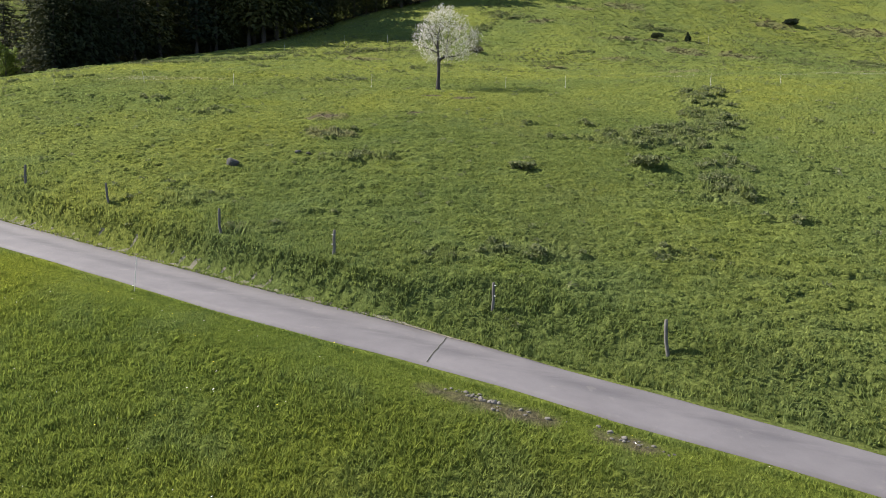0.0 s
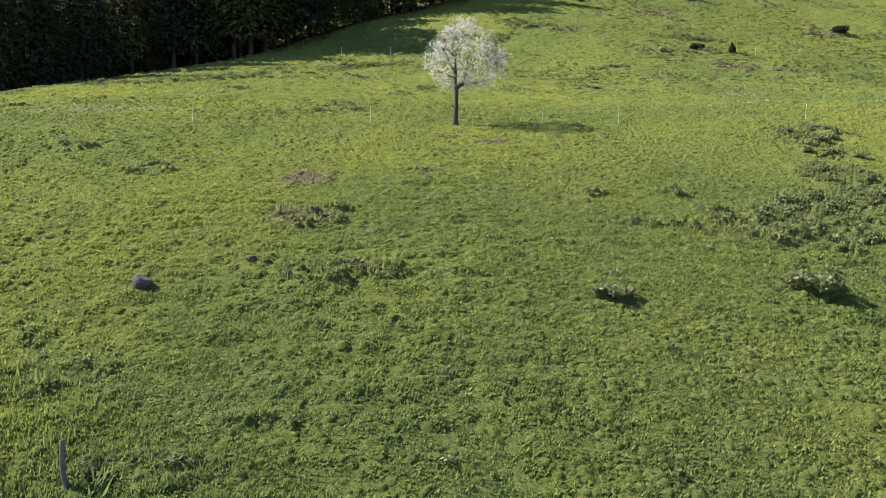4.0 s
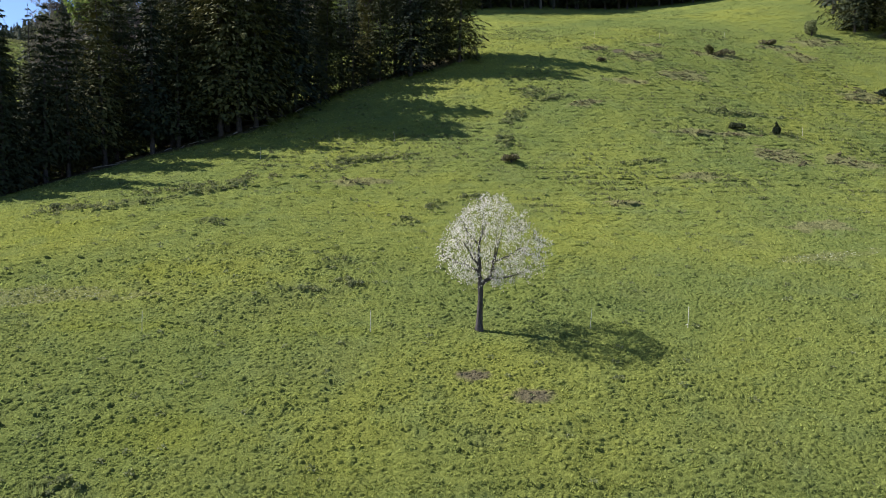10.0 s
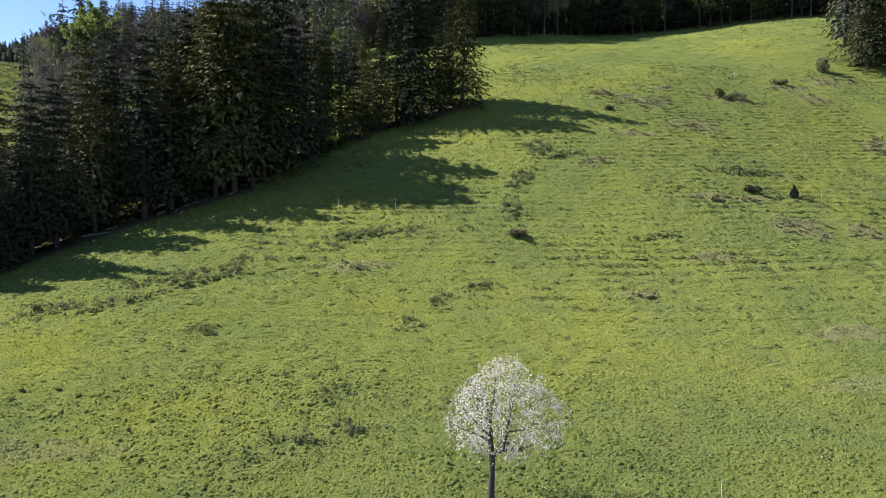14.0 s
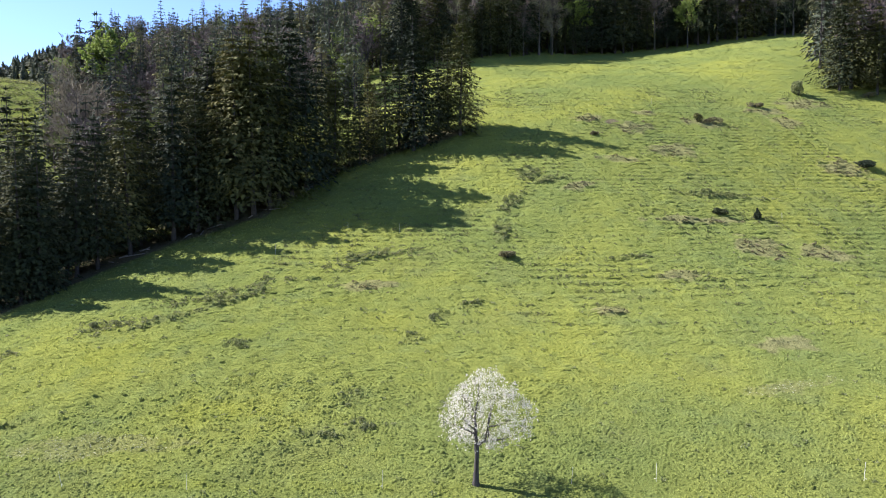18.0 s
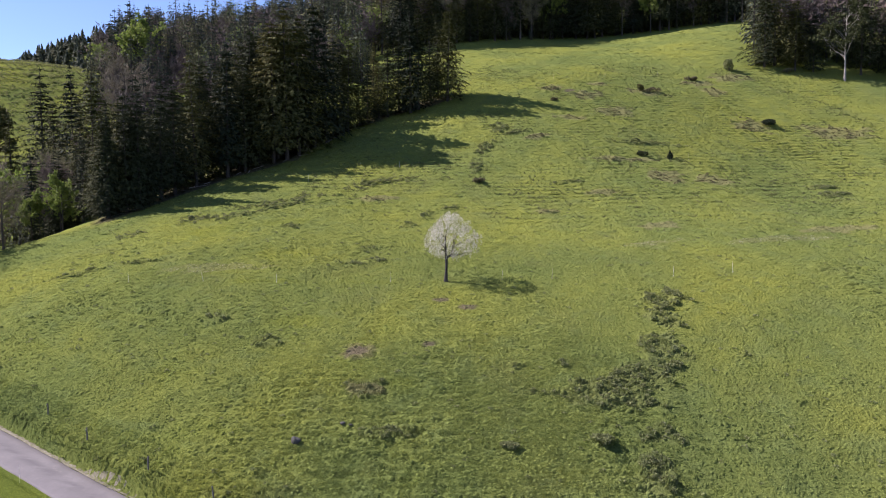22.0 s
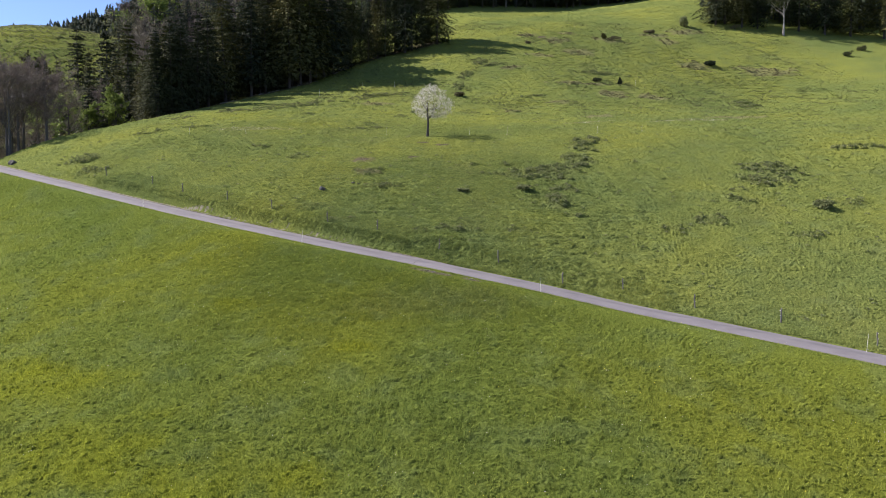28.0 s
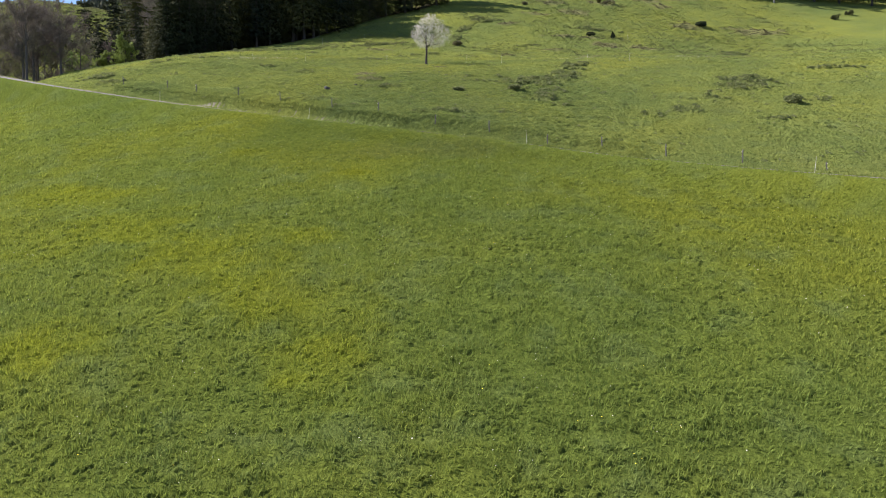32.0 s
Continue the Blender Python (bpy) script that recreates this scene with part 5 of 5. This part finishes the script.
# pale flowering streaks in the pasture
x, y = scatter(rng, -30, 44, -1, 14, 26)
pick = rng.random(len(x)) < cover(x, y, PALE, 11)
mounds("pale_flowers", "pale streaks of small white flowers in the pasture", x[pick], y[pick], 2, (0.05, 0.11), pale_petal, 61, "flowers")
x, y = scatter(rng, -20, 100, 20, 95, 4)
me_, we_, dr_, so_, go_ = covers(x, y)
pick = (rng.random(len(x)) < dr_ * 0.07) & (y > 30)
mounds("scrub_lumps", "dark lumps of heath scrub on the upper slope", x[pick], y[pick], 30, (0.16, 0.42), heath, 62, "scrub")
pick = rng.random(len(x)) < dr_ * 0.4
rosettes("dry_scrub", "brown dry heath scrub on the upper slope", x[pick], y[pick], 12, (0.16, 0.36), heath, 53, "scrub")
x, y = scatter(rng, -185, -104, 88, 190, 2.2)
wave = np.sin(hillside(x, y) * 2.2 + 2.0 * rough(x, y, 16.0, 12, 3))
pick = rng.random(len(x)) < 0.35 + 0.65 * step(wave, 0.3, 0.9)
rosettes("hill_treads", "rough grass along the treads of the far green hill", x[pick], y[pick], 5, (0.45, 0.85), tread, 54, "grass")
x, y = scatter(rng, -30, 30, -76, -35, 1.8)
s_, _ = off_road(x, y)
pick = (s_ < -1.6) & (rough(x, y, 6.0, 61, 2) > -0.2)
rng2 = np.random.default_rng(3)
fx_, fy_ = x[pick], y[pick]
fz_ = terrain(fx_, fy_) + tussocks(fx_, fy_) + rng2.uniform(0.10, 0.24, len(fx_))
q = rng2.uniform(0.010, 0.021, len(fx_))
az = rng2.uniform(0, 6.3, len(fx_))
a = np.stack([np.cos(az) * q, np.sin(az) * q, 0.3 * q], -1)
b = np.stack([-np.sin(az) * q, np.cos(az) * q, -0.3 * q], -1)
c = np.stack([fx_, fy_, fz_], -1)
tagged(new("meadow_flowers", sheet("meadow_flowers", np.stack([c - a, c - b, c + a, c + b], 1).reshape(-1, 3), np.arange(4 * len(c)).reshape(-1, 4), petal)), "small white and yellow flowers in the meadow grass", "flowers", kind="stuff")

# long grass hanging over both edges of the lane
x = np.repeat(np.arange(-60, 40, 0.05), 3)
x = x + rng.normal(0, 0.05, len(x))
across = np.where(rng.random(len(x)) < 0.5, 1.50 + np.abs(rng.normal(0, 0.16, len(x))), -1.36 - np.abs(rng.normal(0, 0.18, len(x))))
blades("verge_grass", "long grass along the edges of the lane", x + 0.447 * across, road_y(x) + 0.894 * across, 3, 0.26, 0.025, grass, 36, 0.85)

# rough grass on the bank above the lane
x = rng.uniform(-34, 16, 9000)
across = 1.75 + 2.6 * rng.random(9000) ** 1.3
blades("bank_grass", "rough long grass on the bank above the lane", x + 0.447 * across, road_y(x) + 0.894 * across, 6, 0.13, 0.034, grass, 63, 0.97)


# ================= single shrubs =================
def shrub(name, x, y, wide, tall, m, label, seed, leaf=(0.10, 0.05), count=900, pointed=False):
    rng = np.random.default_rng(seed)
    root = tagged(new(name), label, "shrub")
    root.matrix_basis = stand(x, y, rng.uniform(0, 360), 1, 0.05)
    stems = []
    for k in range(9):
        a = rng.uniform(0, 6.3)
        r = rng.uniform(0.2, 0.8) * wide / 2
        stems.append(tube(np.array([(0, 0, -0.1), (r * 0.5 * math.cos(a), r * 0.5 * math.sin(a), tall * 0.4), (r * math.cos(a), r * math.sin(a), tall * 0.8)]), [0.03, 0.02, 0.006], 4))
    part("stems", sheet("stems", *joined(stems), bark), root)
    v, f = [], []
    lumps = [(rng.uniform(-0.6, 0.6), rng.uniform(-0.6, 0.6), rng.uniform(0.25, 0.75)) for _ in range(9)]
    for _ in range(count):
        lx, ly, lz = lumps[rng.integers(9)]
        d = rng.normal(0, 1, 3)
        d = d / np.linalg.norm(d) * rng.uniform(0.25, 0.42)
        p = np.array([lx + d[0], ly + d[1], lz + d[2] * 0.7])
        if pointed:
            p[:2] *= max(0.08, 1.1 - p[2])
        p = np.array([p[0] * wide / 2, p[1] * wide / 2, max(0.02, p[2]) * tall])
        a, b = rng.normal(0, 1, 3) + (0, 0, 0.6), rng.normal(0, 1, 3)
        a /= np.linalg.norm(a)
        b = np.cross(a, b)
        b /= np.linalg.norm(b)
        s = rng.uniform(0.7, 1.3)
        k = len(v)
        v += [p - a * leaf[0] * s, p + b * leaf[1] * s, p + a * leaf[0] * s, p - b * leaf[1] * s]
        f.append((k, k + 1, k + 2, k + 3))
    part("foliage", sheet("foliage", v, f, m), root)
    return root


shrub("young_conifer", 34.8, 45.0, 1.5, 1.4, needles, "small dark young conifer on the upper slope", 1, (0.14, 0.05), 1100, True)
shrub("low_shrub", 30.6, 45.3, 1.9, 0.95, needles, "low rounded dark green shrub on the upper slope", 2, (0.12, 0.05), 900)
shrub("low_shrub", 4.7, 34.9, 2.1, 0.75, heath, "low brown-green shrub on the open pasture", 3, (0.12, 0.05), 800)
shrub("round_bush", 58.7, 64.2, 4.2, 1.15, needles, "broad dark green bush on the slope", 4, (0.14, 0.06), 1300)
shrub("round_bush", 62.1, 91.0, 3.0, 2.9, weed, "rounded grey-green bush beside the eastern wood", 5, (0.14, 0.07), 1400)
shrub("round_bush", 38.2, 74.8, 1.9, 1.5, needles, "dark bush among brown scrub", 6, (0.12, 0.05), 800)
shrub("low_shrub", 40.8, 75.2, 3.2, 0.9, heath, "spreading dark scrub beside a bush", 7, (0.12, 0.05), 900)
shrub("low_shrub", 51.5, 84.5, 3.0, 1.0, heath, "spreading brown scrub on the brow", 8, (0.13, 0.05), 900)
shrub("low_shrub", 74.5, 90.5, 2.6, 1.1, heath, "low olive shrub before the eastern wood", 9, (0.13, 0.05), 800)
shrub("low_shrub", 92.1, 71.2, 2.4, 1.3, needles, "dark shrub on the eastern slope", 10, (0.13, 0.05), 800)
shrub("low_shrub", 97.3, 74.8, 2.2, 1.4, needles, "dark bush on the eastern slope", 11, (0.13, 0.05), 800)
shrub("low_shrub", 35.0, -27.0, 1.9, 0.85, weed, "dense dark shrub low on the pasture", 12, (0.10, 0.05), 900)
shrub("nettle_clump", 9.5, -23.5, 1.5, 0.5, weed, "leafy dark green clump of tall weeds", 13, (0.10, 0.05), 700)
shrub("nettle_clump", 3.85, -24.1, 1.1, 0.38, weed, "small leafy dark green clump of weeds", 14, (0.09, 0.045), 500)
shrub("low_shrub", 20.0, 66.0, 1.6, 0.6, heath, "small dark shrub on the brow", 15, (0.12, 0.05), 500)
shrub("low_shrub", -30.8, 19.2, 0.8, 0.55, weed, "single dark weed clump on the pasture", 16, (0.09, 0.045), 350)


# ================= stones =================
def boulder(name, x, y, size, seed, label, sink=0.25, tall=0.8, group="", m=None):
    rng = np.random.default_rng(seed)
    bm = bmesh.new()
    bmesh.ops.create_icosphere(bm, subdivisions=3 if size > 0.15 else 2, radius=1.0)
    shift = Vector(rng.uniform(-9, 9, 3))
    cuts = [Vector(c).normalized() for c in rng.normal(0, 1, (7, 3))]
    for vert in bm.verts:
        p = vert.co.copy()
        for c in cuts:
            over = p.dot(c) - 0.72
            if over > 0:
                p -= c * over * 0.85
        p *= 1 + 0.18 * noise.noise(p * 1.3 + shift) + 0.05 * noise.noise(p * 5 + shift)
        vert.co = Vector((p.x * size, p.y * size * 0.8, p.z * size * tall))
    ob = new(name, bm_mesh(name, bm, m or stone))
    ob.matrix_basis = pose(x, y, on_ground(x, y) + size * tall * (1 - 2 * sink) * 0.5, 0, 0, rng.uniform(0, 360))
    return tagged(ob, label, "rock", group)


boulder("boulder", -9.05, -23.3, 0.33, 1, "grey angular boulder lying in the pasture grass", 0.3, 0.95)
boulder("boulder", -50.1, -2.9, 0.75, 2, "pale boulder beside the upper bend of the lane", 0.3, 0.6)
boulder("boulder", -6.4, -21.9, 0.20, 3, "small grey stone in the grass", 0.3, 0.5)
boulder("boulder", -5.9, -22.0, 0.14, 4, "small pinkish grey stone in the grass", 0.3, 0.5)
for k in range(60):
    s = rng.uniform(0.02, 0.075)
    t = rng.normal(0, 0.5)
    x, y = ((1.3, -40.05) if k % 3 else (3.9, -41.25))
    x, y = x + 0.9 * t, y - 0.45 * t + rng.normal(0, 0.13)
    boulder("verge_stone", x, y, s, 60 + k, "pale loose stone on the bare verge", 0.3, 0.55, "loose stones by the lane", rubble)


# ================= fences and markers =================
def post_mesh(seed, tall, radius):
    rng = np.random.default_rng(seed)
    zs = [-0.3, 0.0, tall * 0.35, tall * 0.7, tall - 0.02, tall]
    line = [(0.012 * rng.normal(), 0.012 * rng.normal(), z) for z in zs]
    v, f = tube(line, [radius * 1.05, radius * 1.05, radius, radius * 0.97, radius * 0.95, radius * 0.78], 9)
    n = len(v)
    v = np.concatenate([v, [np.array(line[-1]) + (0, 0, 0.005)]])
    cap = np.array([(n - 9 + k, n - 9 + (k + 1) % 9, n, n) for k in range(9)])
    bm = bmesh.new()
    vs = [bm.verts.new(p) for p in v]
    for q in f:
        bm.faces.new([vs[i] for i in q])
    for q in cap:
        bm.faces.new([vs[i] for i in q[:3]])
    return bm_mesh("post", bm, post_wood, True)


def insulator_mesh():
    bm = bmesh.new()
    bmesh.ops.create_cone(bm, cap_ends=True, segments=8, radius1=0.022, radius2=0.014, depth=0.07)
    return bm_mesh("insulator", bm, plastic)


POSTS = [post_mesh(k, h, r) for k, (h, r) in enumerate([(0.84, 0.050), (0.78, 0.044), (0.88, 0.047)])]
INSULATOR = insulator_mesh()
PASTURE_FENCE = [(-17.2, -25.2), (-12.6, -27.6), (-7.35, -30.5), (-3.1, -32.5), (1.8, -35.0), (6.1, -37.1), (10.3, -40.0), (14.1, -41.2), (18.0, -43.7), (22.4, -45.9), (26.6, -48.5), (31.0, -50.9), (-22.3, -22.2), (-26.2, -19.6), (-32.4, -16.0)]
rng = np.random.default_rng(77)
for k, (x, y) in enumerate(PASTURE_FENCE):
    root = tagged(new("fence_post"), "weathered grey round wooden fence post beside the lane", "fence post", "pasture fence posts")
    root.matrix_basis = pose(x, y, on_ground(x, y), rng.normal(0, 2.5), rng.normal(0, 2.5), rng.uniform(0, 360))
    part("shaft", POSTS[k % 3], root)
    for z in (0.40, 0.70):
        ins = part("insulator", INSULATOR, root, "small pale insulator")
        ins.matrix_basis = pose(0.052, 0, z, 0, 90, 0)


def stake(x, y, tall, label, group):
    root = tagged(new("fence_stake"), label, "fence stake", group)
    root.matrix_basis = pose(x, y, on_ground(x, y), rng.normal(0, 3), rng.normal(0, 3), rng.uniform(0, 360))
    v, f = tube([(0, 0, -0.2), (0, 0, tall * 0.5), (0, 0, tall)], [0.010, 0.010, 0.008], 7)
    part("rod", sheet("rod", v, f, plastic, True), root)
    v, f = tube([(0, 0, 0.16), (0.09, 0, 0.16), (0.11, 0, 0.12)], [0.008, 0.008, 0.006], 5)
    part("tread", sheet("tread", v, f, plastic, True), root)
    for z in (0.55, 0.8):
        v, f = tube([(0, 0, tall * z), (0.03, 0, tall * z), (0.03, 0, tall * z + 0.03)], [0.006, 0.006, 0.004], 4)
        part("wire_hook", sheet("wire_hook", v, f, plastic, True), root)


for x, y in [(9.9, 0.1), (21.0, -0.3), (26.7, 0.3), (5.2, -0.2), (-5.1, -0.5)]:
    stake(x, y, 1.05, "thin white plastic fence stake near the blossoming tree", "electric fence stakes")
for x, y in [(-15.6, -0.9), (-22.4, -0.8), (-29.5, -0.4)]:
    stake(x, y, 0.95, "thin pale fence stake on the grazed slope", "electric fence stakes")
for x, y in [(-13.0, 41.7), (-7.1, 41.0), (37.9, 45.2), (21.7, 79.0), (33.0, 82.5), (-20.0, 36.5), (45.0, 86.0)]:
    stake(x, y, 1.15, "thin white fence stake on the upper slope", "upper slope stakes")
for along, x, y in [(0, -24.7, -25.3), (1, -8.7, -34.3), (2, 8.4, -43.0), (3, 24.9, -50.3)]:
    stake(x, y, 1.0, "slim white marker stake at the lower edge of the lane", "lane markers")
